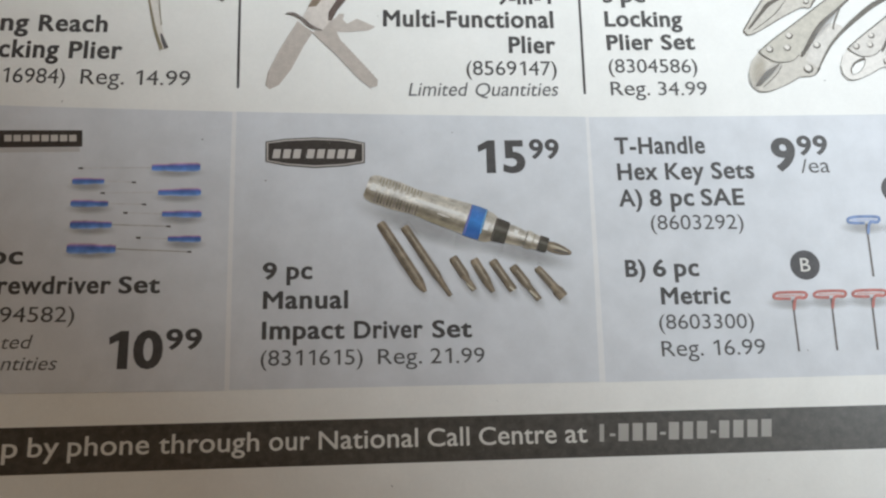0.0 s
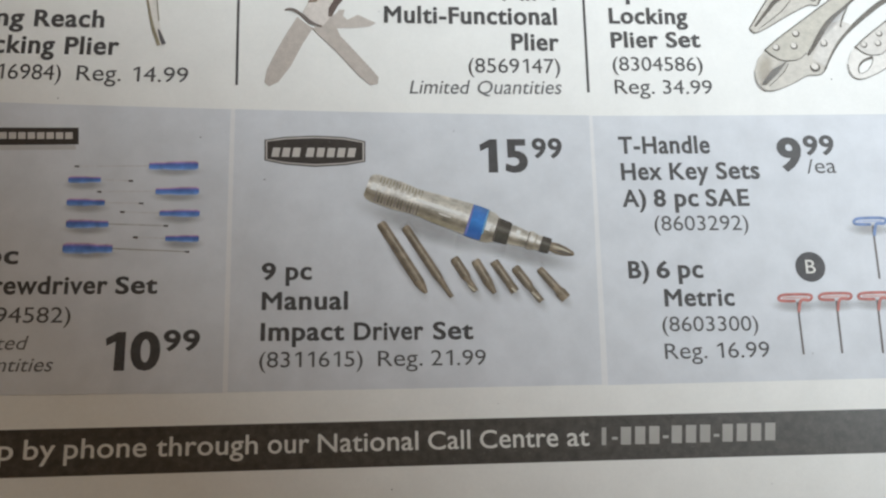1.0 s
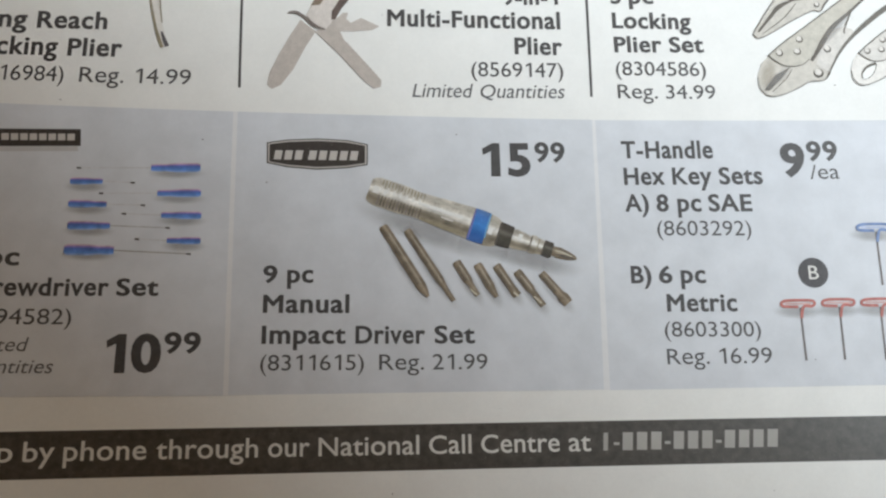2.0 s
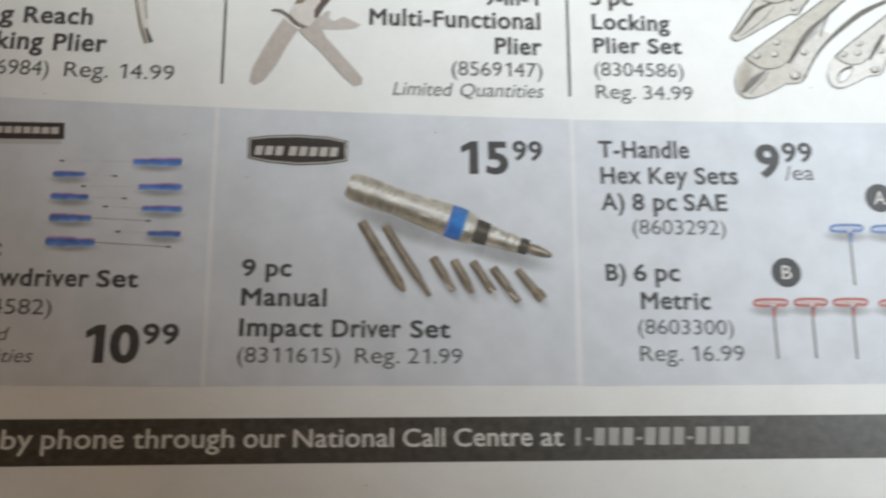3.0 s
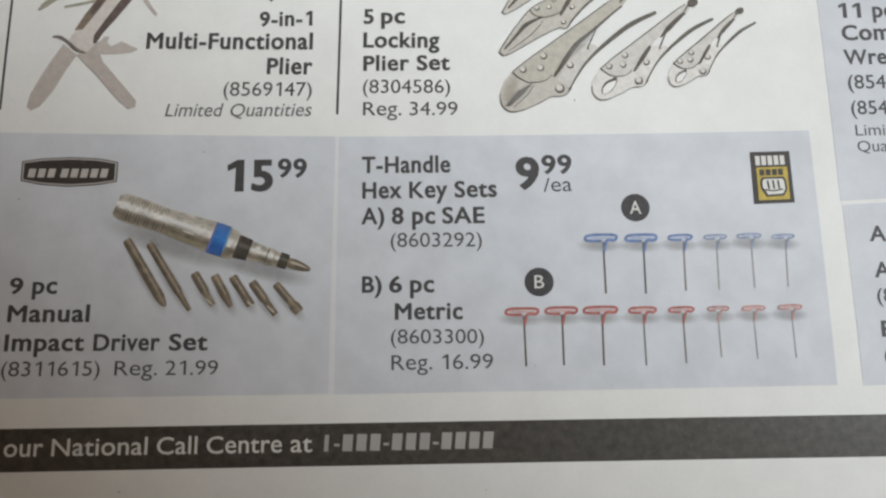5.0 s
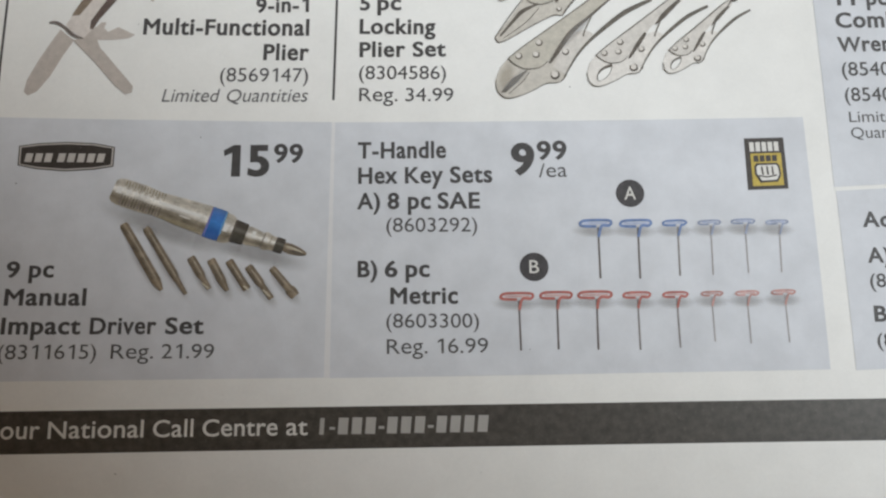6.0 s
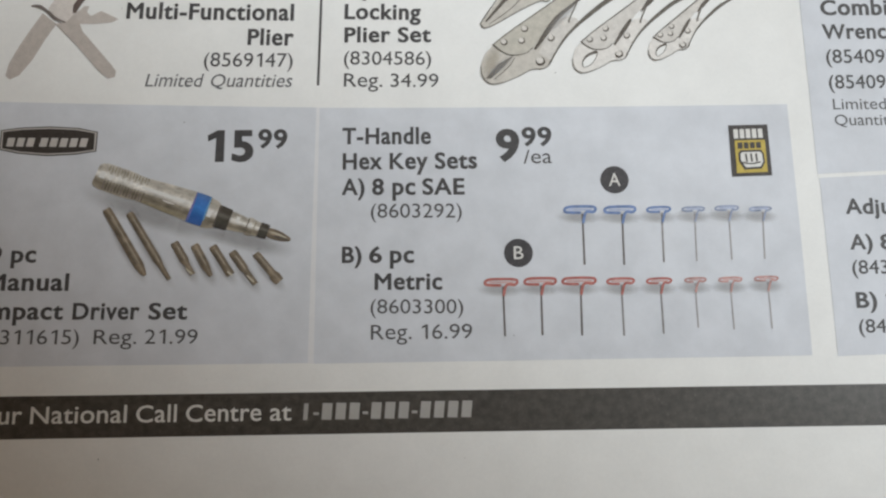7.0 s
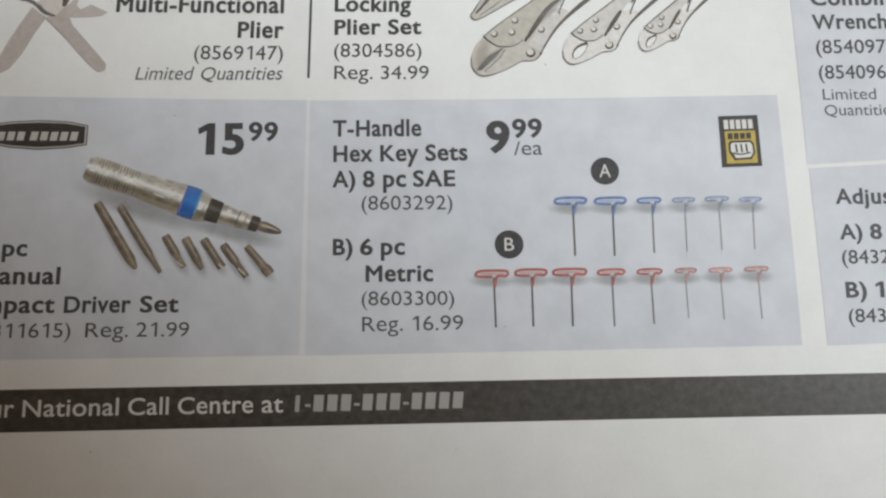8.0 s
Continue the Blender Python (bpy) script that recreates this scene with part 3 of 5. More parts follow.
stroke("plier_handle_tip", [(-57.69, 40.62), (-56.17, 39.70)], (0.90, 0.90,), ink_grey, reach_ad, 3)

# screwdriver set advertisement
patch("brand_plate", [(-90.36, 17.62), (-75.79, 17.70), (-75.60, 15.12), (-90.07, 14.90)], ink_brown, screwdriver_ad, 2)
patch("plate_shadow", [(-90.07, 14.90), (-76.07, 15.08), (-75.85, 14.33), (-89.99, 14.12)], tint_dim, screwdriver_ad, 2)
patch("brand_bar", [(-86.47, 15.88), (-85.47, 15.92), (-85.57, 16.95), (-86.57, 16.90)], knockout_dim, screwdriver_ad, 3)
patch("brand_bar", [(-85.20, 15.89), (-84.19, 15.93), (-84.29, 16.95), (-85.30, 16.91)], knockout_dim, screwdriver_ad, 3)
patch("brand_bar", [(-83.92, 15.89), (-82.91, 15.93), (-83.01, 16.96), (-84.02, 16.92)], knockout_dim, screwdriver_ad, 3)
patch("brand_bar", [(-82.64, 15.90), (-81.63, 15.94), (-81.72, 16.97), (-82.74, 16.92)], knockout_dim, screwdriver_ad, 3)
patch("brand_bar", [(-81.36, 15.90), (-80.35, 15.94), (-80.43, 16.97), (-81.45, 16.93)], knockout_dim, screwdriver_ad, 3)
patch("brand_bar", [(-80.08, 15.91), (-79.06, 15.95), (-79.14, 16.98), (-80.16, 16.94)], knockout_dim, screwdriver_ad, 3)
patch("brand_bar", [(-78.79, 15.91), (-77.76, 15.95), (-77.85, 16.98), (-78.87, 16.94)], knockout_dim, screwdriver_ad, 3)
patch("brand_bar", [(-77.49, 15.92), (-76.47, 15.95), (-76.55, 16.99), (-77.57, 16.95)], knockout_dim, screwdriver_ad, 3)
stroke("screwdriver_shaft", [(-65.60, 11.86), (-75.59, 11.79)], (0.19, 0.16,), steel_ghost, screwdriver_ad, 2)
soft_shade("printed_shadow", (-65.72, 11.07), (-58.47, 11.04), 1.04, shade_faint, screwdriver_ad, 1)
strip("screwdriver_handle", (-65.60, 11.86), (-58.67, 11.92), [(0, 0.51), (0.12, 0.61), (0.3, 0.58), (0.5, 0.72), (0.93, 0.72), (1, 0.51)], blue_handle, screwdriver_ad, 3)
stroke("screwdriver_tip", [(-75.90, 11.79), (-75.27, 11.75)], (0.24, 0.34,), ink_grey, screwdriver_ad, 3)
stroke("screwdriver_shaft", [(-64.52, 8.02), (-72.26, 7.98)], (0.19, 0.16,), steel_ghost, screwdriver_ad, 2)
soft_shade("printed_shadow", (-64.64, 7.25), (-58.25, 7.20), 1.03, shade_faint, screwdriver_ad, 1)
strip("screwdriver_handle", (-64.52, 8.02), (-58.44, 8.07), [(0, 0.45), (0.12, 0.54), (0.3, 0.51), (0.5, 0.64), (0.93, 0.64), (1, 0.45)], blue_handle, screwdriver_ad, 3)
stroke("screwdriver_tip", [(-72.57, 7.98), (-71.94, 7.93)], (0.24, 0.34,), ink_grey, screwdriver_ad, 3)
stroke("screwdriver_shaft", [(-63.81, 4.76), (-68.94, 4.97)], (0.19, 0.16,), steel_ghost, screwdriver_ad, 2)
soft_shade("printed_shadow", (-63.93, 3.99), (-58.05, 3.85), 1.03, shade_faint, screwdriver_ad, 1)
strip("screwdriver_handle", (-63.81, 4.76), (-58.24, 4.71), [(0, 0.42), (0.12, 0.50), (0.3, 0.48), (0.5, 0.59), (0.93, 0.59), (1, 0.42)], blue_handle, screwdriver_ad, 3)
stroke("screwdriver_tip", [(-69.25, 4.97), (-68.62, 4.93)], (0.24, 0.34,), ink_grey, screwdriver_ad, 3)
stroke("screwdriver_shaft", [(-62.85, 1.03), (-66.93, 1.25)], (0.19, 0.16,), steel_ghost, screwdriver_ad, 2)
soft_shade("printed_shadow", (-62.97, 0.28), (-58.00, 0.13), 1.02, shade_faint, screwdriver_ad, 1)
strip("screwdriver_handle", (-62.85, 1.03), (-58.19, 0.98), [(0, 0.39), (0.12, 0.47), (0.3, 0.44), (0.5, 0.55), (0.93, 0.55), (1, 0.39)], blue_handle, screwdriver_ad, 3)
stroke("screwdriver_tip", [(-67.24, 1.25), (-66.61, 1.20)], (0.24, 0.34,), ink_grey, screwdriver_ad, 3)
stroke("screwdriver_shaft", [(-72.14, 9.79), (-68.02, 9.60)], (0.19, 0.16,), steel_ghost, screwdriver_ad, 2)
soft_shade("printed_shadow", (-76.71, 9.02), (-71.93, 8.92), 1.01, shade_faint, screwdriver_ad, 1)
strip("screwdriver_handle", (-72.14, 9.79), (-76.61, 9.80), [(0, 0.39), (0.12, 0.47), (0.3, 0.44), (0.5, 0.55), (0.93, 0.55), (1, 0.39)], blue_handle, screwdriver_ad, 3)
stroke("screwdriver_tip", [(-68.34, 9.60), (-67.70, 9.55)], (0.24, 0.34,), ink_grey, screwdriver_ad, 3)
stroke("screwdriver_shaft", [(-71.37, 6.35), (-66.41, 6.23)], (0.19, 0.16,), steel_ghost, screwdriver_ad, 2)
soft_shade("printed_shadow", (-76.68, 5.62), (-71.16, 5.58), 1.01, shade_faint, screwdriver_ad, 1)
strip("screwdriver_handle", (-71.37, 6.35), (-76.59, 6.46), [(0, 0.41), (0.12, 0.50), (0.3, 0.47), (0.5, 0.59), (0.93, 0.59), (1, 0.41)], blue_handle, screwdriver_ad, 3)
stroke("screwdriver_tip", [(-66.73, 6.23), (-66.09, 6.18)], (0.24, 0.34,), ink_grey, screwdriver_ad, 3)
stroke("screwdriver_shaft", [(-70.70, 3.21), (-62.85, 2.88)], (0.19, 0.16,), steel_faint, screwdriver_ad, 2)
soft_shade("printed_shadow", (-76.52, 2.51), (-70.50, 2.37), 1.00, shade_faint, screwdriver_ad, 1)
strip("screwdriver_handle", (-70.70, 3.21), (-76.43, 3.26), [(0, 0.46), (0.12, 0.56), (0.3, 0.53), (0.5, 0.66), (0.93, 0.66), (1, 0.46)], blue_handle, screwdriver_ad, 3)
stroke("screwdriver_tip", [(-63.17, 2.89), (-62.53, 2.84)], (0.24, 0.34,), ink_grey, screwdriver_ad, 3)
stroke("screwdriver_shaft", [(-69.94, -0.38), (-59.78, -0.93)], (0.19, 0.15,), steel_thin, screwdriver_ad, 2)
soft_shade("printed_shadow", (-76.72, -1.05), (-69.74, -1.13), 0.99, shade_faint, screwdriver_ad, 1)
strip("screwdriver_handle", (-69.94, -0.38), (-76.63, -0.23), [(0, 0.57), (0.12, 0.69), (0.3, 0.65), (0.5, 0.81), (0.93, 0.81), (1, 0.57)], blue_handle, screwdriver_ad, 3)
stroke("screwdriver_tip", [(-60.09, -0.93), (-59.46, -0.98)], (0.24, 0.34,), ink_grey, screwdriver_ad, 3)
lettering("product_name", [("pc", 0, 1)], (-86.66, -2.40), (-82.34, -2.45), 2.40, BOLD, text_ink, screwdriver_ad)
lettering("product_name", [("rewdriver", 0.000, 0.694), ("Set", 0.739, 1.000)], (-85.37, -6.66), (-63.58, -6.86), 2.38, BOLD, text_ink, screwdriver_ad)
lettering("item_number", [("94582)", 0, 1)], (-84.72, -10.60), (-74.90, -10.72), 2.12, LIGHT, text_grey, screwdriver_ad)
lettering("limited_note", [("ted", 0, 1)], (-84.11, -14.26), (-80.10, -14.27), 1.76, SLANTED, text_faint, screwdriver_ad)
lettering("limited_note", [("ntities", 0, 1)], (-84.00, -17.16), (-76.73, -17.28), 1.74, SLANTED, text_faint, screwdriver_ad)
lettering("price", [("1", 0.000, 0.359), ("0", 0.452, 1.000)], (-70.09, -17.30), (-62.82, -17.34), 5.08, HEAVY, text_ink, screwdriver_ad)
lettering("cents_figure", [("99", 0, 1)], (-62.47, -14.85), (-57.58, -14.89), 2.82, BOLD, text_ink, screwdriver_ad)

# multi-functional plier advertisement
multi_ad = holder("plain_ad", "unprinted white panel with a multi-functional plier")
stroke("dividing_rule", [(0.23, 46.06), (0.10, 39.82), (-0.09, 31.76), (-0.31, 23.30)], (0.39,), text_ink, multi_ad, 1)
patch("knife_blade", [(-44.79, 36.09), (-42.44, 34.15), (-43.92, 31.53), (-45.64, 27.85), (-47.51, 25.11), (-48.86, 24.43), (-49.54, 25.12), (-49.21, 27.18), (-47.84, 30.34), (-46.33, 33.35)], taupe, multi_ad, 2)
patch("saw_blade", [(-42.62, 34.15), (-40.86, 34.75), (-39.75, 36.05), (-39.15, 35.10), (-38.17, 32.81), (-35.20, 29.27), (-32.46, 25.98), (-32.57, 24.91), (-33.62, 24.62), (-35.33, 26.11), (-38.88, 30.30)], taupe, multi_ad, 3)
stroke("blade_edge", [(-49.30, 25.40), (-48.60, 28.00), (-47.00, 31.50), (-45.30, 34.90)], (0.10, 0.22, 0.22, 0.12), taupe_light, multi_ad, 3)
for k in range(11):
    q = Vector((-37.6, 32.1)).lerp(Vector((-33.2, 26.85)), k / 10)
    patch("saw_tooth", [(q.x - 0.16, q.y + 0.1), (q.x + 0.15, q.y + 0.1), (q.x + 0.1, q.y - 0.18)], taupe, multi_ad, 4)
patch("can_opener", [(-39.89, 36.18), (-38.93, 36.68), (-38.35, 37.40), (-37.53, 37.40), (-37.81, 36.37), (-37.12, 35.65), (-35.54, 36.56), (-32.70, 35.11), (-33.75, 34.50), (-36.46, 34.22), (-39.01, 34.23)], taupe_light, multi_ad, 2)
patch("tool_body", [(-43.95, 36.91), (-43.02, 38.66), (-39.12, 44.74), (-36.36, 49.90), (-33.16, 49.89), (-33.81, 45.78), (-37.38, 40.30), (-39.71, 36.17), (-40.85, 34.55), (-42.44, 35.16)], tan_pale, multi_ad, 4)
patch("tool_grip", [(-43.19, 38.56), (-41.92, 38.66), (-40.14, 41.36), (-36.04, 48.16), (-35.23, 49.90), (-37.11, 49.90), (-40.01, 44.32), (-41.79, 41.37)], brown_grip, multi_ad, 5)
patch("tool_grip", [(-40.07, 36.18), (-40.01, 37.62), (-38.73, 39.89), (-35.78, 44.73), (-34.57, 46.00), (-33.45, 46.00), (-33.75, 44.93), (-36.76, 40.51), (-38.58, 38.02), (-39.53, 36.17)], brown_dark, multi_ad, 5)
stroke("grip_edge", [(-40.71, 41.57), (-39.27, 44.31), (-37.81, 46.87), (-36.51, 49.47)], (0.64, 1.29, 1.29, 1.10,), brown_dark, multi_ad, 6)
stroke("bolster", [(-46.62, 37.33), (-45.44, 37.33), (-44.10, 36.50), (-42.71, 35.16), (-41.02, 34.44)], (0.25, 0.50, 0.38, 0.52, 0.22,), taupe_dark, multi_ad, 6)
stroke("file_arm", [(-49.39, 42.32), (-48.37, 43.06), (-46.68, 44.54), (-44.37, 46.46), (-40.84, 48.61)], (0.46, 0.73, 0.82, 0.82, 0.82,), arm_olive, multi_ad, 2)
stroke("file_arm_edge", [(-49.10, 43.06), (-46.74, 45.18), (-44.59, 46.89), (-42.26, 48.83)], (0.18, 0.23, 0.23, 0.18,), tan_dark, multi_ad, 3)
stroke("pick_arm", [(-45.23, 42.85), (-42.70, 43.37), (-40.36, 44.00)], (0.46, 0.55, 0.55,), arm_olive, multi_ad, 2)
stroke("pick_arm", [(-44.54, 45.28), (-41.98, 45.71), (-39.02, 45.81)], (0.28, 0.32, 0.37,), arm_olive, multi_ad, 2)
stroke("hook_arm", [(-33.85, 46.43), (-32.84, 45.35), (-31.59, 43.32), (-30.16, 41.31)], (1.03, 0.84, 0.56, 0.47,), taupe, multi_ad, 3)
lettering("price", [("9", 0, 1)], (-12.68, 43.88), (-9.28, 43.84), 6.22, HEAVY, text_ink, multi_ad)
lettering("cents_figure", [("99", 0, 1)], (-8.77, 46.18), (-4.02, 46.22), 3.75, BOLD, text_ink, multi_ad)
lettering("product_name", [("9-in-1", 0, 1)], (-13.20, 39.05), (-4.49, 39.13), 2.64, BOLD, text_ink, multi_ad)
lettering("product_name", [("Multi-Functional", 0, 1)], (-31.49, 35.22), (-4.39, 34.79), 2.85, BOLD, text_ink, multi_ad)
lettering("product_name", [("Plier", 0, 1)], (-11.80, 30.49), (-4.35, 30.32), 2.81, BOLD, text_ink, multi_ad)
lettering("item_number", [("(8569147)", 0, 1)], (-18.66, 26.75), (-4.45, 26.52), 2.40, LIGHT, text_grey, multi_ad)
lettering("limited_note", [("Limited", 0.000, 0.396), ("Quantities", 0.445, 1.000)], (-27.80, 23.28), (-4.42, 23.06), 2.16, SLANTED, text_faint, multi_ad)

# locking plier set advertisement
locking_ad = holder("plain_ad", "unprinted white panel with a locking plier set")
lettering("product_name", [("5", 0.000, 0.246), ("pc", 0.424, 1.000)], (3.96, 39.30), (10.84, 39.26), 2.65, BOLD, text_ink, locking_ad)
lettering("product_name", [("Locking", 0, 1)], (3.91, 35.00), (16.44, 34.72), 2.67, BOLD, text_ink, locking_ad)
lettering("product_name", [("Plier", 0.000, 0.531), ("Set", 0.615, 1.000)], (3.91, 30.82), (18.09, 30.70), 2.62, BOLD, text_ink, locking_ad)
lettering("item_number", [("(8304586)", 0, 1)], (3.84, 26.90), (18.00, 26.67), 2.32, LIGHT, text_grey, locking_ad)
lettering("item_number", [("Reg.", 0.000, 0.405), ("34.99", 0.493, 1.000)], (3.86, 23.05), (19.10, 22.79), 2.29, LIGHT, text_grey, locking_ad)
patch("brand_plate", [(65.59, 48.15), (72.01, 47.92), (71.75, 45.68), (65.35, 45.91)], ink_brown, locking_ad, 2)
# one plier drawn in millimetres from its jaw tip
PLIER = {}
PLIER["body"] = [(0.78, 6.83), (-0.59, 5.26), (-1.33, 3.29), (-1.14, 1.21), (0.00, 0.00), (1.84, 0.05), (4.66, 1.16), (6.84, 2.29), (9.07, 2.52), (10.25, 3.78), (11.93, 6.73), (14.17, 9.49), (15.00, 10.30), (14.40, 11.00), (13.40, 11.50), (12.00, 11.30), (9.24, 8.32), (7.24, 6.06), (4.86, 4.92), (2.57, 5.38)]
PLIER["plate"] = [(0.78, 6.83), (3.44, 9.00), (8.28, 12.47), (13.22, 16.05), (17.25, 19.02), (19.72, 20.52), (20.47, 19.43), (19.51, 18.09), (17.80, 16.79), (15.28, 14.58), (12.81, 12.80), (9.24, 8.32), (7.25, 6.16), (5.80, 5.10), (3.47, 4.96), (1.85, 5.80)]
PLIER["tail"] = [(9.86, 3.39), (11.94, 6.83), (14.17, 9.49), (17.56, 12.45), (20.95, 14.92), (25.06, 16.86)]
PLIER["gap"] = [(7.60, 5.85), (9.45, 8.61), (11.49, 11.41), (14.28, 13.79), (17.50, 16.59), (19.52, 18.20)]
PLIER["mouth"] = [(-0.60, 0.90), (1.45, 3.41), (4.02, 4.84), (2.45, 2.99), (0.22, 0.88)]
PLIER["arm"] = [(8.12, 5.23), (10.07, 3.78), (11.93, 6.73), (14.17, 9.49), (15.20, 10.50), (14.70, 11.20), (13.60, 11.70), (12.10, 11.40), (9.63, 8.51)]
PLIER["slot"] = [(13.9, 13.3), (15.6, 15.2), (17.4, 16.9), (19.3, 18.6)]
PLIER["cheek"] = [(-0.3, 1.9), (1.0, 5.4)]
PLIER["seam"] = [(0.67, 0.67), (2.21, 2.01), (3.38, 3.17), (4.19, 4.44)]
PLIER["hook"] = [(0.70, 1.20), (0.75, 2.40), (1.90, 3.75), (3.90, 4.50)]
PLIER["bite"] = [(0.75, 1.25), (0.75, 2.20), (1.50, 3.30), (2.60, 4.00), (3.55, 4.15), (3.45, 3.10), (2.60, 1.95), (1.50, 1.20)]
PLIER["lip"] = [(0.85, 1.05), (2.15, 1.55), (3.35, 2.85), (3.95, 4.30)]
PLIER["under"] = [(-1.33, 3.09), (-1.14, 1.21), (0.00, 0.00), (1.84, 0.05), (4.66, 1.16), (6.84, 2.29), (9.07, 2.52), (10.25, 3.78)]
PLIER["rivets"] = [(6.05, 9.52), (2.57, 7.19), (5.46, 7.41), (10.32, 7.78)]
PLIER["pivot"] = [(8.40, 3.73)]
PLIER["knob"] = [(20.18, 20.60), (20.74, 21.65), (21.52, 21.83), (22.25, 21.49), (22.37, 20.63), (21.74, 19.91), (20.79, 19.84)]
PLIER["screw"] = [(19.19, 18.84), (20.03, 19.87), (20.86, 20.69)]
PLIER["spring"] = [(15.08, 14.38), (14.20, 12.55), (13.43, 10.94), (13.49, 10.53)]
locking_plier((27.46, 23.22), 1.000, 0.0, plate_grey, plate_tan, False)
locking_plier((42.19, 24.89), 0.790, 1.0, plate_pale, plate_light, True)
locking_plier((54.45, 26.78), 0.592, 3.4, plate_pale, plate_light, True)
patch("nose_jaw", [(26.28, 33.85), (26.99, 33.01), (28.89, 33.78), (32.76, 36.03), (36.15, 37.69), (37.56, 37.65), (38.49, 38.97), (40.64, 41.41), (43.18, 43.76), (46.20, 45.89), (45.91, 48.27), (40.65, 48.45), (36.57, 44.50), (33.12, 42.49), (31.63, 41.27)], plate_grey, locking_ad, 2)
patch("nose_plate", [(31.63, 41.27), (34.09, 42.78), (37.56, 45.01), (41.61, 48.42), (44.00, 48.33), (40.39, 44.60), (37.31, 41.10), (35.84, 40.30), (33.92, 39.84), (32.24, 40.30)], plate_tan, locking_ad, 3)
stroke("nose_edge", [(26.27, 33.74), (26.99, 33.01), (28.89, 33.78), (32.76, 36.03), (36.15, 37.69), (37.56, 37.65), (38.49, 38.97), (40.64, 41.41), (43.16, 43.55), (46.66, 45.66), (50.16, 47.68)], (0.19, 0.19, 0.19, 0.19, 0.19, 0.19, 0.28, 0.37, 0.47, 0.56, 0.56,), line_ink, locking_ad, 4)
stroke("nose_edge", [(26.28, 33.85), (28.60, 37.38), (31.63, 41.27), (34.09, 42.78), (37.56, 45.01), (41.09, 47.79)], (0.15,), line_ink, locking_ad, 4)
stroke("nose_edge", [(31.63, 41.27), (32.24, 40.30), (33.91, 39.73), (35.83, 40.20), (37.11, 41.00)], (0.15, 0.19, 0.19, 0.19, 0.14,), line_ink, locking_ad, 4)
stroke("nose_edge", [(27.67, 33.71), (29.90, 35.29), (31.87, 36.88), (33.78, 39.11)], (0.11, 0.15, 0.15, 0.11,), line_ink, locking_ad, 4)
stroke("nose_mouth", [(27.13, 34.13), (29.52, 36.95), (31.01, 38.56), (33.63, 39.84)], (0.28, 0.56, 0.75, 0.28,), groove_ink, locking_ad, 4)
stroke("nose_gap", [(36.67, 40.07), (37.85, 42.13), (39.22, 44.21), (41.47, 46.48)], (0.38, 0.76, 0.57, 0.47,), groove_ink, locking_ad, 4)
rivet((32.87, 41.44), 0.42, locking_ad)
rivet((34.87, 41.59), 0.42, locking_ad)
rivet((35.71, 42.94), 0.42, locking_ad)
rivet((38.75, 41.47), 0.42, locking_ad)
rivet((37.16, 38.80), 0.42, locking_ad)
patch("nose_jaw", [(27.06, 40.87), (27.62, 40.54), (29.26, 41.33), (32.71, 43.56), (35.16, 44.76), (36.99, 46.63), (37.78, 48.54), (30.60, 48.77), (28.95, 44.52)], plate_grey, locking_ad, 2)
stroke("nose_edge", [(27.06, 40.87), (27.62, 40.54), (29.26, 41.33), (32.71, 43.56), (35.16, 44.76), (37.00, 46.84)], (0.19,), line_ink, locking_ad, 4)
stroke("nose_edge", [(27.06, 40.87), (28.95, 44.52), (30.87, 48.54)], (0.15,), line_ink, locking_ad, 4)
stroke("nose_mouth", [(28.04, 41.58), (30.06, 43.85), (31.86, 45.50), (33.10, 47.18)], (0.28, 0.57, 0.66, 0.57,), groove_ink, locking_ad, 4)
rivet((35.47, 45.18), 0.6, locking_ad)

# impact driver advertisement
patch("brand_oval", [(-49.34, 15.90), (-46.43, 16.34), (-41.99, 16.54), (-37.60, 16.29), (-34.56, 15.63), (-34.60, 12.37), (-37.63, 11.86), (-41.97, 11.63), (-46.38, 12.02), (-49.28, 12.67)], ink_brown, driver_ad, 2)
patch("brand_oval", [(-49.15, 15.76), (-46.32, 16.17), (-41.99, 16.36), (-37.71, 16.12), (-34.74, 15.51), (-34.78, 12.50), (-37.73, 12.03), (-41.97, 11.82), (-46.27, 12.18), (-49.10, 12.78)], knockout_dim, driver_ad, 3)
patch("brand_oval", [(-48.93, 15.60), (-46.18, 15.97), (-41.98, 16.14), (-37.84, 15.92), (-34.97, 15.37), (-35.00, 12.65), (-37.86, 12.23), (-41.97, 12.04), (-46.14, 12.37), (-48.88, 12.91)], ink_brown, driver_ad, 4)
patch("brand_bar", [(-48.30, 13.20), (-47.22, 13.19), (-46.99, 14.62), (-48.07, 14.63)], knockout_dim, driver_ad, 5)
patch("brand_bar", [(-46.80, 13.19), (-45.73, 13.18), (-45.49, 14.61), (-46.57, 14.62)], knockout_dim, driver_ad, 5)
patch("brand_bar", [(-45.31, 13.18), (-44.23, 13.17), (-43.99, 14.61), (-45.07, 14.61)], knockout_dim, driver_ad, 5)
patch("brand_bar", [(-43.31, 13.25), (-42.98, 13.25), (-42.98, 13.61), (-43.31, 13.61)], knockout_dim, driver_ad, 5)
patch("brand_bar", [(-43.31, 13.16), (-42.23, 13.15), (-41.98, 14.59), (-43.07, 14.60)], knockout_dim, driver_ad, 5)
patch("brand_bar", [(-41.81, 13.15), (-40.72, 13.14), (-40.47, 14.58), (-41.56, 14.59)], knockout_dim, driver_ad, 5)
patch("brand_bar", [(-40.30, 13.11), (-39.21, 13.10), (-38.96, 14.54), (-40.05, 14.55)], knockout_dim, driver_ad, 5)
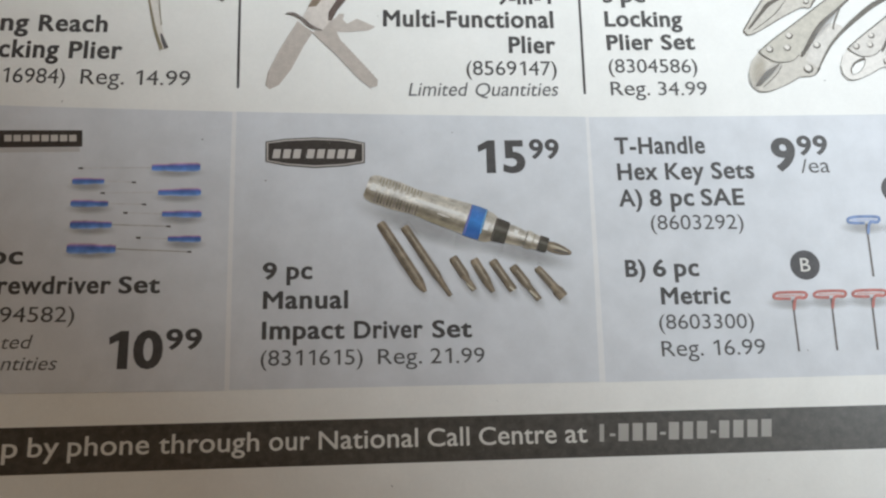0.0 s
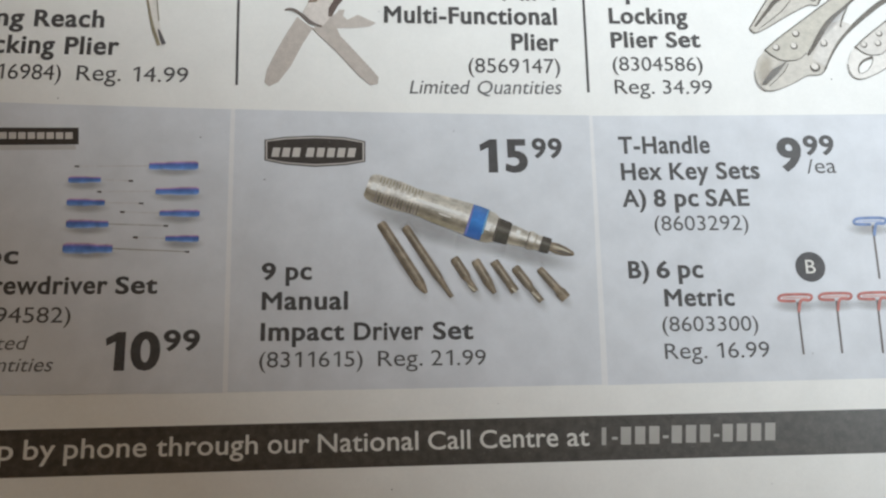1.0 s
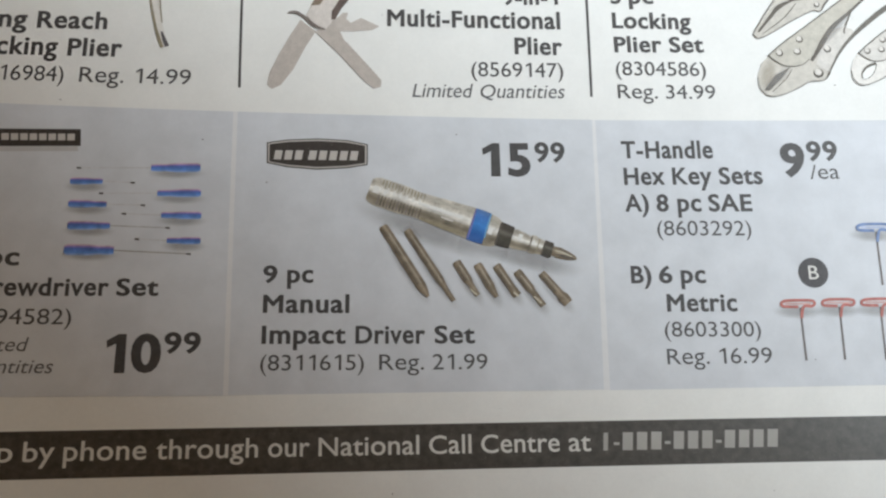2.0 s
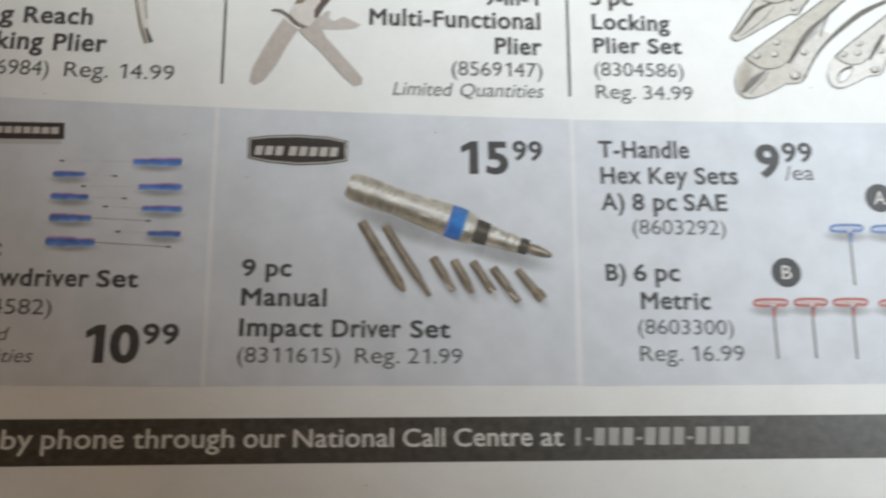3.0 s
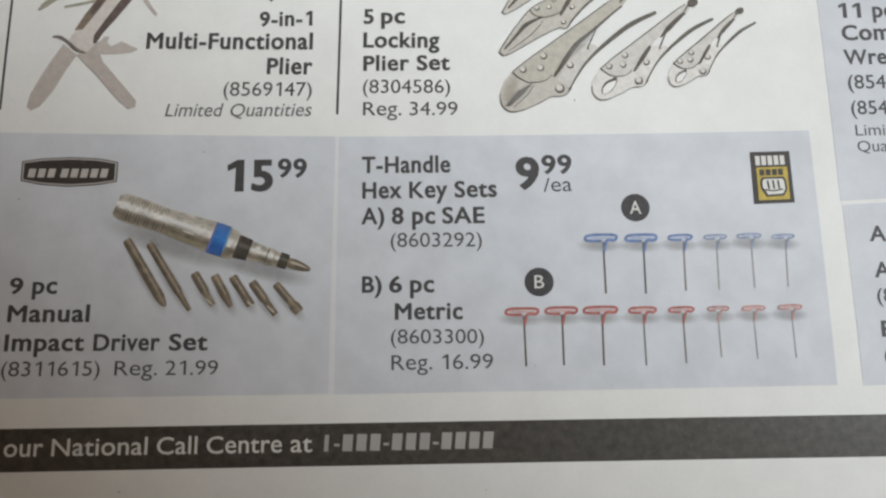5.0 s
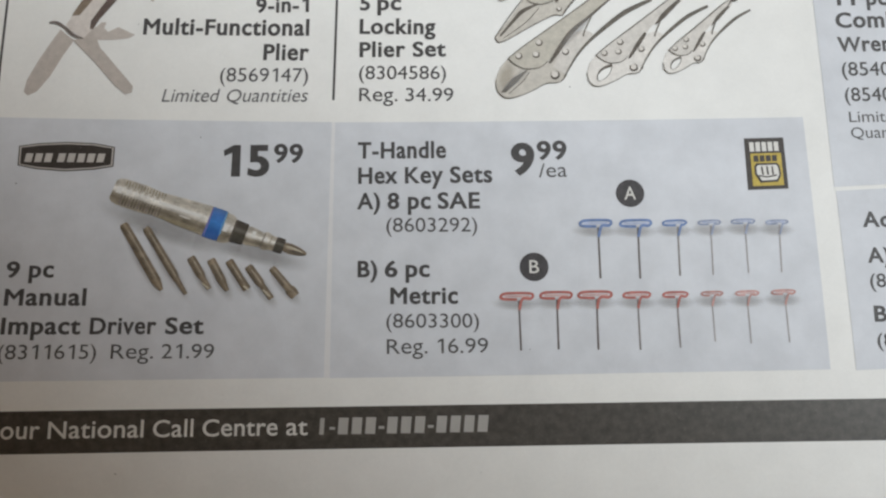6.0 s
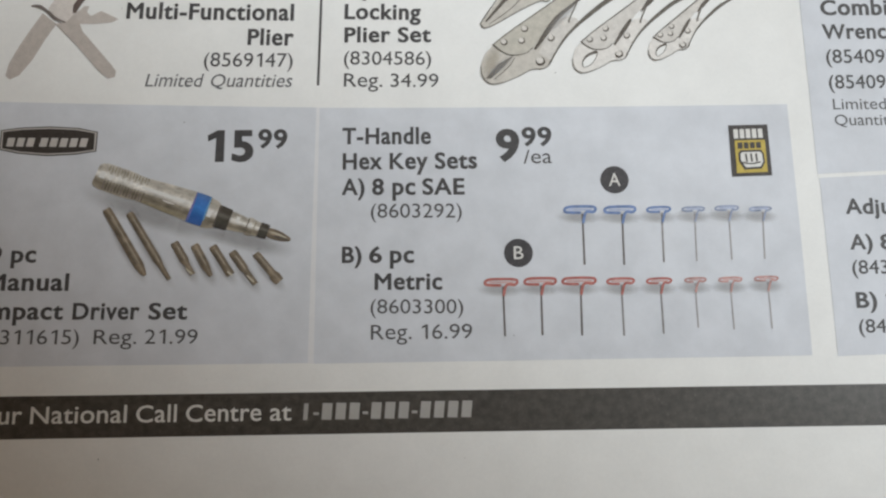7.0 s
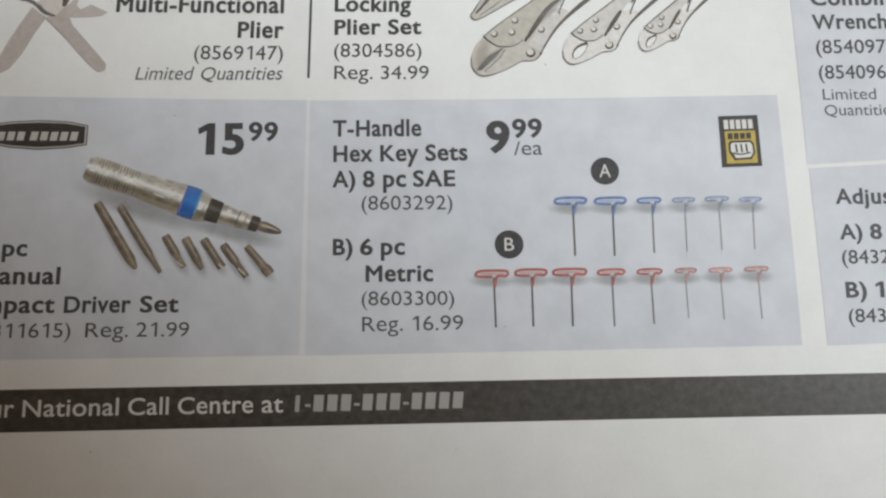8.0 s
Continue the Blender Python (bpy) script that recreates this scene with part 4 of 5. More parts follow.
patch("brand_bar", [(-38.79, 13.10), (-37.70, 13.09), (-37.44, 14.53), (-38.54, 14.54)], knockout_dim, driver_ad, 5)
patch("brand_bar", [(-37.28, 13.09), (-36.19, 13.08), (-35.92, 14.52), (-37.02, 14.53)], knockout_dim, driver_ad, 5)
lettering("price", [("1", 0.000, 0.368), ("5", 0.523, 1.000)], (-17.55, 10.64), (-10.32, 10.63), 5.07, HEAVY, text_ink, driver_ad)
lettering("cents_figure", [("99", 0, 1)], (-9.67, 12.79), (-5.07, 12.72), 3.09, BOLD, text_ink, driver_ad)
soft_shade("printed_shadow", (-35.18, 5.65), (-17.00, -1.13), 2.49, shade_soft, driver_ad, 1)
soft_shade("printed_shadow", (-19.46, 0.20), (-4.53, -3.96), 2.01, shade_soft, driver_ad, 1)
strip("handle_body", (-34.39, 8.72), (-19.50, 3.32), [(0, 1.55), (0.03, 1.95), (0.08, 2.18), (0.3, 2.22), (0.38, 2.12), (0.46, 1.98), (0.56, 2.06), (0.78, 2.3), (1, 2.47)], print_chrome, driver_ad, 3)
# knurled grip: worn grooves, deep at the lower edge and broken by glints above
for k in range(14):
    gx, gy = -32.75 + 0.462 * k, 8.12 - 0.168 * k
    w = random.uniform(0.8, 1.2)
    stroke("grip_groove", [(gx - 0.10, gy - 0.25), (gx - 0.45, gy - 1.25), (gx - 0.62, gy - 1.85)], (0.08 * w, 0.17 * w, 0.24), groove_ink if k % 3 else taupe_dark, driver_ad, 4)
    stroke("grip_groove", [(gx + 0.58, gy + 1.92), (gx + 0.42, gy + 1.35), (gx + 0.16, gy + 0.62)], (0.15, 0.12 * w, 0.05), tan_dark, driver_ad, 4)
    if k % 2 == 0:
        stroke("metal_glint", [(gx + 0.30, gy + 0.98), (gx + 0.02, gy + 0.12)], (0.14, 0.24 * w), glint_ink, driver_ad, 5)
stroke("body_shade", [(-27.3, 4.35), (-24.2, 3.05), (-20.6, 1.72)], (0.3, 0.75, 0.45), tan_dark, driver_ad, 4)
stroke("body_shade", [(-26.6, 7.35), (-23.6, 6.45), (-20.2, 5.35)], (0.2, 0.5, 0.3), plate_tan, driver_ad, 4)
stroke("metal_glint", [(-27.2, 6.45), (-24.8, 5.60), (-22.6, 4.80), (-20.7, 4.15)], (0.25, 0.62, 0.45, 0.5), glint_ink, driver_ad, 5)
stroke("metal_glint", [(-24.0, 4.35), (-22.2, 3.65)], (0.15, 0.3, 0.15), rivet_light, driver_ad, 5)
strip("blue_band", (-19.62, 3.32), (-17.28, 2.47), [(0, 2.49), (0.5, 2.53), (1, 2.45)], print_blue, driver_ad, 4)
stroke("band_fringe", [(-18.68, 5.55), (-19.45, 3.30), (-20.20, 1.08)], (0.16, 0.3, 0.2), band_violet, driver_ad, 5)
stroke("band_fringe", [(-16.55, 4.72), (-17.25, 2.60), (-17.75, 1.10)], (0.2, 0.34, 0.18), band_pale, driver_ad, 5)
strip("collar", (-17.42, 2.38), (-15.51, 1.71), [(0, 2.45), (0.55, 2.36), (1, 1.86)], print_chrome, driver_ad, 3)
strip("black_ring", (-15.76, 1.80), (-13.69, 1.07), [(0, 1.69), (0.1, 1.86), (0.9, 1.73), (1, 1.61)], print_black, driver_ad, 4)
strip("socket", (-13.77, 1.10), (-10.86, 0.10), [(0, 1.44), (0.2, 1.52), (0.7, 1.31), (1, 1.10)], print_chrome, driver_ad, 3)
strip("socket_ring", (-11.11, 0.19), (-9.03, -0.50), [(0, 1.35), (0.3, 1.44), (0.6, 1.19), (1, 1.10)], print_chrome, driver_ad, 4)
strip("black_ring", (-9.12, -0.45), (-7.79, -0.91), [(0, 1.19), (0.8, 1.19), (1, 1.10)], print_black, driver_ad, 5)
strip("driver_tip", (-7.87, -0.87), (-4.31, -2.15), [(0, 0.72), (0.3, 0.84), (0.65, 0.68), (0.9, 0.4), (1, 0.2)], print_taupe, driver_ad, 4)
soft_shade("printed_shadow", (-32.24, 2.23), (-26.15, -8.28), 1.33, shade_faint, driver_ad, 1)
strip("screwdriver_bit", (-32.48, 3.08), (-26.12, -7.44), [(0, 0.50), (0.03, 0.70), (0.85, 0.76), (0.93, 0.55), (1, 0.25)], print_taupe, driver_ad, 4)
soft_shade("printed_shadow", (-28.69, 1.57), (-22.16, -8.95), 1.33, shade_faint, driver_ad, 1)
strip("screwdriver_bit", (-29.00, 2.44), (-22.45, -8.11), [(0, 0.42), (0.03, 0.62), (0.7, 0.62), (0.8, 0.42), (1, 0.33)], print_taupe, driver_ad, 4)
soft_shade("printed_shadow", (-21.69, -3.17), (-18.66, -8.20), 1.33, shade_faint, driver_ad, 1)
strip("screwdriver_bit", (-21.99, -2.32), (-18.96, -7.36), [(0, 0.50), (0.05, 0.67), (0.55, 0.67), (0.68, 0.42), (1, 0.42)], print_taupe, driver_ad, 4)
soft_shade("printed_shadow", (-18.62, -3.57), (-15.94, -8.51), 1.33, shade_faint, driver_ad, 1)
strip("screwdriver_bit", (-18.92, -2.72), (-16.23, -7.67), [(0, 0.50), (0.05, 0.67), (0.65, 0.67), (1, 0.33)], print_taupe, driver_ad, 4)
soft_shade("printed_shadow", (-15.88, -3.80), (-12.94, -8.33), 1.34, shade_faint, driver_ad, 1)
strip("screwdriver_bit", (-16.17, -2.95), (-13.23, -7.49), [(0, 0.50), (0.05, 0.67), (0.7, 0.59), (1, 0.67)], print_taupe, driver_ad, 4)
soft_shade("printed_shadow", (-12.91, -4.71), (-9.20, -9.84), 1.34, shade_faint, driver_ad, 1)
strip("screwdriver_bit", (-13.20, -3.86), (-9.48, -9.00), [(0, 0.50), (0.05, 0.67), (0.5, 0.67), (0.6, 0.46), (1, 0.46)], print_taupe, driver_ad, 4)
soft_shade("printed_shadow", (-9.32, -5.05), (-5.59, -9.51), 1.34, shade_faint, driver_ad, 1)
strip("screwdriver_bit", (-9.61, -4.19), (-5.87, -8.67), [(0, 0.46), (0.05, 0.59), (0.7, 0.59), (0.8, 0.84), (1, 0.76)], print_taupe, driver_ad, 4)
stroke("bit_ridge", [(-31.62, 1.99), (-27.07, -5.47)], (0.18, 0.13,), bit_light, driver_ad, 5)
stroke("bit_ridge", [(-32.05, 1.72), (-27.52, -5.73)], (0.12, 0.15,), groove_ink, driver_ad, 5)
stroke("bit_ridge", [(-28.30, 1.49), (-24.03, -5.31)], (0.18, 0.13,), bit_light, driver_ad, 5)
stroke("bit_ridge", [(-28.69, 1.23), (-24.41, -5.56)], (0.12, 0.15,), groove_ink, driver_ad, 5)
stroke("bit_ridge", [(-21.45, -2.91), (-20.21, -4.97)], (0.18, 0.13,), bit_light, driver_ad, 5)
stroke("bit_ridge", [(-21.84, -3.17), (-20.60, -5.22)], (0.12, 0.15,), groove_ink, driver_ad, 5)
stroke("bit_ridge", [(-18.39, -3.41), (-17.08, -5.80)], (0.18, 0.13,), bit_light, driver_ad, 5)
stroke("bit_ridge", [(-18.79, -3.64), (-17.48, -6.03)], (0.13, 0.15,), groove_ink, driver_ad, 5)
stroke("bit_ridge", [(-15.65, -3.62), (-14.18, -5.85)], (0.18, 0.13,), bit_light, driver_ad, 5)
stroke("bit_ridge", [(-16.03, -3.89), (-14.56, -6.12)], (0.13, 0.15,), groove_ink, driver_ad, 5)
stroke("bit_ridge", [(-12.60, -4.53), (-11.13, -6.51)], (0.18, 0.13,), bit_light, driver_ad, 5)
stroke("bit_ridge", [(-12.98, -4.82), (-11.50, -6.79)], (0.13, 0.15,), groove_ink, driver_ad, 5)
stroke("bit_ridge", [(-9.01, -4.68), (-7.29, -6.67)], (0.18, 0.13,), bit_light, driver_ad, 5)
stroke("bit_ridge", [(-9.36, -5.00), (-7.64, -6.98)], (0.13, 0.15,), groove_ink, driver_ad, 5)
stroke("collar_edge", [(-14.96, 3.44), (-15.60, 1.71), (-16.23, 0.00)], (0.17,), groove_ink, driver_ad, 5)
stroke("collar_edge", [(-16.41, 4.66), (-17.26, 2.35), (-18.09, 0.06)], (0.14,), tan_dark, driver_ad, 5)
stroke("socket_edge", [(-10.59, 1.30), (-11.03, 0.15), (-11.46, -0.99)], (0.14,), groove_ink, driver_ad, 5)
stroke("socket_edge", [(-9.51, 0.93), (-9.95, -0.22), (-10.38, -1.36)], (0.12,), tan_dark, driver_ad, 5)
stroke("socket_edge", [(-8.71, 0.57), (-9.12, -0.49), (-9.52, -1.55)], (0.12,), groove_ink, driver_ad, 6)
stroke("metal_glint", [(-16.69, 2.57), (-17.02, 1.67)], (0.68,), glint_ink, driver_ad, 5)
stroke("metal_glint", [(-12.26, 1.60), (-12.60, 0.71)], (0.59,), glint_ink, driver_ad, 5)
stroke("metal_glint", [(-10.35, 0.66), (-10.61, -0.03)], (0.34,), glint_ink, driver_ad, 5)
stroke("metal_glint", [(-33.17, 9.12), (-33.51, 8.06)], (0.84,), glint_ink, driver_ad, 5)
stroke("metal_glint", [(-31.96, 8.52), (-32.23, 7.72)], (0.42,), glint_ink, driver_ad, 5)
stroke("tip_flute", [(-7.10, -1.55), (-6.10, -1.72), (-4.75, -2.12)], (0.18, 0.34, 0.12), groove_ink, driver_ad, 5)
stroke("tip_flute", [(-6.85, -0.62), (-5.90, -1.05), (-4.85, -1.78)], (0.12, 0.2, 0.08), groove_ink, driver_ad, 5)
stroke("tip_flute", [(-7.36, -0.88), (-6.03, -1.34), (-4.88, -1.88)], (0.13, 0.25, 0.13,), tan_light, driver_ad, 5)
stroke("tip_flute", [(-7.39, -1.39), (-6.07, -1.94), (-4.82, -2.22)], (0.13, 0.17, 0.08,), groove_ink, driver_ad, 5)
stroke("bit_glint", [(-20.07, -6.41), (-19.12, -7.27)], (0.25, 0.25,), tan_light, driver_ad, 5)
stroke("bit_glint", [(-10.82, -7.63), (-9.80, -8.66)], (0.25, 0.25,), tan_light, driver_ad, 5)
stroke("bit_glint", [(-13.79, -6.97), (-13.07, -7.58)], (0.25, 0.25,), tan_light, driver_ad, 5)
lettering("product_name", [("9", 0.000, 0.283), ("pc", 0.476, 1.000)], (-49.38, -5.16), (-42.34, -5.21), 2.44, BOLD, text_ink, driver_ad)
lettering("product_name", [("Manual", 0, 1)], (-49.31, -9.41), (-37.29, -9.59), 2.49, BOLD, text_ink, driver_ad)
lettering("product_name", [("Impact", 0.000, 0.389), ("Driver", 0.434, 0.763), ("Set", 0.806, 1.000)], (-49.40, -13.75), (-19.58, -14.19), 2.46, BOLD, text_ink, driver_ad)
lettering("item_number", [("(8311615)", 0.000, 0.450), ("Reg.", 0.518, 0.716), ("21.99", 0.754, 1.000)], (-49.50, -17.46), (-17.95, -17.87), 2.14, LIGHT, text_grey, driver_ad)

# T-handle hex key advertisement
lettering("product_name", [("T-Handle", 0, 1)], (3.61, 13.30), (17.69, 13.14), 2.69, BOLD, text_ink, hex_key_ad)
lettering("product_name", [("Hex", 0.000, 0.293), ("Key", 0.348, 0.633), ("Sets", 0.684, 1.000)], (3.69, 9.09), (24.94, 8.96), 2.65, BOLD, text_ink, hex_key_ad)
lettering("product_name", [("A)", 0.000, 0.187), ("8", 0.247, 0.343), ("pc", 0.412, 0.600), ("SAE", 0.655, 1.000)], (3.51, 4.93), (22.84, 4.74), 2.62, BOLD, text_ink, hex_key_ad)
lettering("item_number", [("(8603292)", 0, 1)], (8.07, 1.20), (22.28, 1.00), 2.25, LIGHT, text_grey, hex_key_ad)
lettering("product_name", [("B)", 0.000, 0.275), ("6", 0.377, 0.558), ("pc", 0.669, 1.008)], (3.58, -5.89), (14.63, -6.03), 2.53, BOLD, text_ink, hex_key_ad)
lettering("product_name", [("Metric", 0, 1)], (8.57, -10.13), (18.99, -10.28), 2.50, BOLD, text_ink, hex_key_ad)
lettering("item_number", [("(8603300)", 0, 1)], (7.93, -13.78), (22.10, -14.03), 2.15, LIGHT, text_grey, hex_key_ad)
lettering("item_number", [("Reg.", 0.000, 0.401), ("16.99", 0.502, 1.000)], (7.98, -17.75), (23.37, -17.86), 2.22, LIGHT, text_grey, hex_key_ad)
lettering("price", [("9", 0, 1)], (27.95, 10.20), (31.73, 10.12), 5.16, HEAVY, text_ink, hex_key_ad)
lettering("cents_figure", [("99", 0, 1)], (32.20, 12.55), (36.99, 12.54), 3.09, BOLD, text_ink, hex_key_ad)
lettering("price_unit", [("/ea", 0, 1)], (32.34, 9.63), (36.84, 9.62), 2.23, LIGHT, text_grey, hex_key_ad)
disc("letter_badge", (46.62, 6.68), 2.24, ink_soft, hex_key_ad, 2)
lettering("badge_letter", [("A", 0, 1)], (45.70, 5.68), (47.49, 5.64), 2.10, (0.005, 0.0), knockout, hex_key_ad, 3)
disc("letter_badge", (30.92, -4.79), 2.25, ink_soft, hex_key_ad, 2)
lettering("badge_letter", [("B", 0, 1)], (30.17, -5.76), (31.67, -5.79), 2.03, (0.005, 0.0), knockout, hex_key_ad, 3)
patch("brand_badge", [(65.38, 15.28), (71.63, 15.28), (71.62, 6.82), (65.25, 6.73)], ink_brown, hex_key_ad, 2)
patch("badge_field", [(66.16, 12.70), (70.99, 12.72), (70.98, 7.39), (66.08, 7.33)], yellow_ink, hex_key_ad, 3)
patch("brand_bar", [(66.12, 14.59), (66.84, 14.59), (66.82, 13.04), (66.10, 13.04)], knockout, hex_key_ad, 3)
patch("brand_bar", [(67.09, 14.59), (67.81, 14.59), (67.79, 13.05), (67.07, 13.04)], knockout, hex_key_ad, 3)
patch("brand_bar", [(68.06, 14.59), (68.78, 14.59), (68.77, 13.05), (68.05, 13.05)], knockout, hex_key_ad, 3)
patch("brand_bar", [(69.03, 14.59), (69.75, 14.59), (69.74, 13.05), (69.02, 13.05)], knockout, hex_key_ad, 3)
patch("brand_bar", [(70.00, 14.59), (70.72, 14.59), (70.71, 13.06), (69.99, 13.05)], knockout, hex_key_ad, 3)
patch("brand_bar", [(66.59, 12.36), (67.35, 12.36), (67.34, 11.33), (66.58, 11.33)], ink_brown, hex_key_ad, 4)
patch("brand_bar", [(67.57, 12.36), (68.32, 12.36), (68.31, 11.34), (67.56, 11.33)], ink_brown, hex_key_ad, 4)
patch("brand_bar", [(68.54, 12.36), (69.30, 12.37), (69.29, 11.35), (68.53, 11.34)], ink_brown, hex_key_ad, 4)
patch("brand_bar", [(69.52, 12.37), (70.27, 12.37), (70.27, 11.35), (69.51, 11.35)], ink_brown, hex_key_ad, 4)
patch("badge_emblem_edge", [(66.57, 10.56), (66.95, 11.07), (70.23, 11.10), (70.61, 10.51), (70.67, 8.99), (70.09, 7.97), (67.30, 7.85), (66.93, 8.61), (66.55, 9.28)], ink_brown, hex_key_ad, 4)
patch("badge_emblem", [(66.88, 10.39), (67.14, 10.73), (70.04, 10.76), (70.29, 10.33), (70.35, 9.07), (69.91, 8.30), (67.56, 8.19), (67.25, 8.87), (66.87, 9.37)], knockout, hex_key_ad, 5)
stroke("emblem_line", [(67.70, 10.48), (67.82, 9.13)], (0.27, 0.27,), ink_brown, hex_key_ad, 6)
stroke("emblem_line", [(68.53, 10.49), (68.61, 9.13)], (0.27, 0.27,), ink_brown, hex_key_ad, 6)
stroke("emblem_line", [(69.35, 10.50), (69.40, 9.14)], (0.27, 0.27,), ink_brown, hex_key_ad, 6)
stroke("emblem_line", [(67.18, 9.04), (68.45, 8.79), (69.97, 9.06)], (0.22, 0.22, 0.22,), ink_brown, hex_key_ad, 6)
soft_shade("printed_shadow", (37.74, 0.83), (43.60, 0.59), 1.25, shade_faint, hex_key_ad, 1)
stroke("hex_key_shaft", [(41.23, 1.25), (41.20, -1.19), (41.14, -6.83)], (0.30, 0.28, 0.32,), steel_dark, hex_key_ad, 2)
stroke("hex_key_handle", [(40.98, 1.44), (38.84, 1.54), (38.42, 1.91), (38.89, 2.33), (40.14, 2.45), (42.82, 2.38), (43.33, 1.97), (42.85, 1.50), (41.78, 1.47), (41.24, -0.30)], (0.43,), blue_handle_ink, hex_key_ad, 3)
stroke("handle_core", [(39.04, 1.98), (40.83, 1.94), (42.79, 1.89)], (0.31,), blue_core, hex_key_ad, 2)
soft_shade("printed_shadow", (44.05, 0.67), (49.83, 0.43), 1.25, shade_faint, hex_key_ad, 1)
stroke("hex_key_shaft", [(47.46, 1.10), (47.41, -1.35), (47.30, -6.98)], (0.30, 0.28, 0.32,), steel_dark, hex_key_ad, 2)
stroke("hex_key_handle", [(47.21, 1.28), (45.16, 1.39), (44.74, 1.75), (45.21, 2.18), (46.47, 2.29), (49.06, 2.23), (49.56, 1.81), (49.09, 1.35), (48.01, 1.32), (47.45, -0.45)], (0.43,), blue_handle_ink, hex_key_ad, 3)
stroke("handle_core", [(45.37, 1.83), (47.11, 1.78), (49.02, 1.73)], (0.31,), blue_core, hex_key_ad, 2)
soft_shade("printed_shadow", (50.73, 0.59), (55.35, 0.38), 1.25, shade_faint, hex_key_ad, 1)
stroke("hex_key_shaft", [(53.71, 1.13), (53.64, -1.23), (53.50, -6.70)], (0.24, 0.25, 0.28,), steel_grey, hex_key_ad, 2)
stroke("hex_key_handle", [(53.46, 1.32), (51.85, 1.37), (51.43, 1.67), (51.90, 2.01), (53.15, 2.10), (54.58, 2.06), (55.09, 1.76), (54.62, 1.35), (54.26, 1.31), (53.69, -0.41)], (0.35,), blue_handle_ink, hex_key_ad, 3)
stroke("handle_core", [(52.06, 1.74), (53.22, 1.71), (54.55, 1.68)], (0.25,), blue_core, hex_key_ad, 2)
soft_shade("printed_shadow", (56.25, 0.54), (60.69, 0.33), 1.24, shade_faint, hex_key_ad, 1)
stroke("hex_key_shaft", [(58.88, 1.16), (58.80, -1.20), (58.62, -6.65)], (0.18, 0.20, 0.21,), steel_mid, hex_key_ad, 2)
stroke("hex_key_handle", [(58.63, 1.35), (57.38, 1.36), (56.96, 1.61), (57.42, 1.90), (58.68, 1.97), (59.92, 1.94), (60.44, 1.70), (59.97, 1.33), (59.43, 1.31), (58.85, -0.39)], (0.29,), blue_handle_faint, hex_key_ad, 3)
stroke("handle_core", [(57.59, 1.69), (58.65, 1.66), (59.90, 1.62)], (0.22,), blue_core, hex_key_ad, 2)
soft_shade("printed_shadow", (61.42, 0.58), (66.03, 0.36), 1.24, shade_faint, hex_key_ad, 1)
stroke("hex_key_shaft", [(64.23, 1.19), (64.19, -1.14), (64.10, -6.54)], (0.18, 0.20, 0.21,), steel_mid, hex_key_ad, 2)
stroke("hex_key_handle", [(63.98, 1.38), (62.56, 1.40), (62.13, 1.65), (62.60, 1.94), (63.85, 2.01), (65.28, 1.97), (65.79, 1.73), (65.31, 1.36), (64.78, 1.34), (64.19, -0.35)], (0.29,), blue_handle_faint, hex_key_ad, 3)
stroke("handle_core", [(62.76, 1.73), (63.92, 1.70), (65.25, 1.66)], (0.22,), blue_core, hex_key_ad, 2)
soft_shade("printed_shadow", (66.82, 0.34), (71.16, 0.12), 1.24, shade_faint, hex_key_ad, 1)
stroke("hex_key_shaft", [(69.55, 0.99), (69.45, -1.28), (69.22, -6.50)], (0.18, 0.20, 0.21,), steel_mid, hex_key_ad, 2)
stroke("hex_key_handle", [(69.30, 1.18), (67.97, 1.18), (67.54, 1.41), (68.01, 1.67), (69.26, 1.73), (70.42, 1.69), (70.93, 1.49), (70.45, 1.14), (70.10, 1.12), (69.50, -0.56)], (0.27,), blue_handle_faint, hex_key_ad, 3)
stroke("handle_core", [(68.17, 1.48), (69.19, 1.45), (70.39, 1.42)], (0.20,), blue_core, hex_key_ad, 2)
soft_shade("printed_shadow", (24.91, -10.42), (30.85, -10.65), 1.22, shade_faint, hex_key_ad, 1)
stroke("hex_key_shaft", [(28.34, -10.01), (28.35, -12.32), (28.39, -17.64)], (0.30, 0.28, 0.31,), steel_dark, hex_key_ad, 2)
stroke("hex_key_handle", [(28.08, -9.83), (25.99, -9.73), (25.56, -9.38), (26.01, -8.96), (27.24, -8.85), (30.04, -8.92), (30.55, -9.32), (30.10, -9.77), (28.87, -9.80), (28.37, -11.50)], (0.42,), red_handle_ink, hex_key_ad, 3)
stroke("handle_core", [(26.18, -9.30), (28.01, -9.35), (30.02, -9.40)], (0.31,), red_core, hex_key_ad, 2)
soft_shade("printed_shadow", (31.03, -10.39), (36.80, -10.62), 1.22, shade_faint, hex_key_ad, 1)
stroke("hex_key_shaft", [(34.21, -9.97), (34.18, -12.28), (34.12, -17.62)], (0.30, 0.28, 0.32,), steel_dark, hex_key_ad, 2)
stroke("hex_key_handle", [(33.95, -9.79), (32.11, -9.70), (31.69, -9.35), (32.15, -8.93), (33.38, -8.82), (36.01, -8.89), (36.52, -9.29), (36.06, -9.74), (34.74, -9.76), (34.22, -11.47)], (0.42,), red_handle_ink, hex_key_ad, 3)
stroke("handle_core", [(32.31, -9.27), (34.06, -9.32), (35.99, -9.36)], (0.31,), red_core, hex_key_ad, 2)
soft_shade("printed_shadow", (36.90, -10.45), (42.94, -10.68), 1.23, shade_faint, hex_key_ad, 1)
stroke("hex_key_shaft", [(40.34, -10.04), (40.30, -12.37), (40.19, -17.77)], (0.30, 0.28, 0.32,), steel_dark, hex_key_ad, 2)
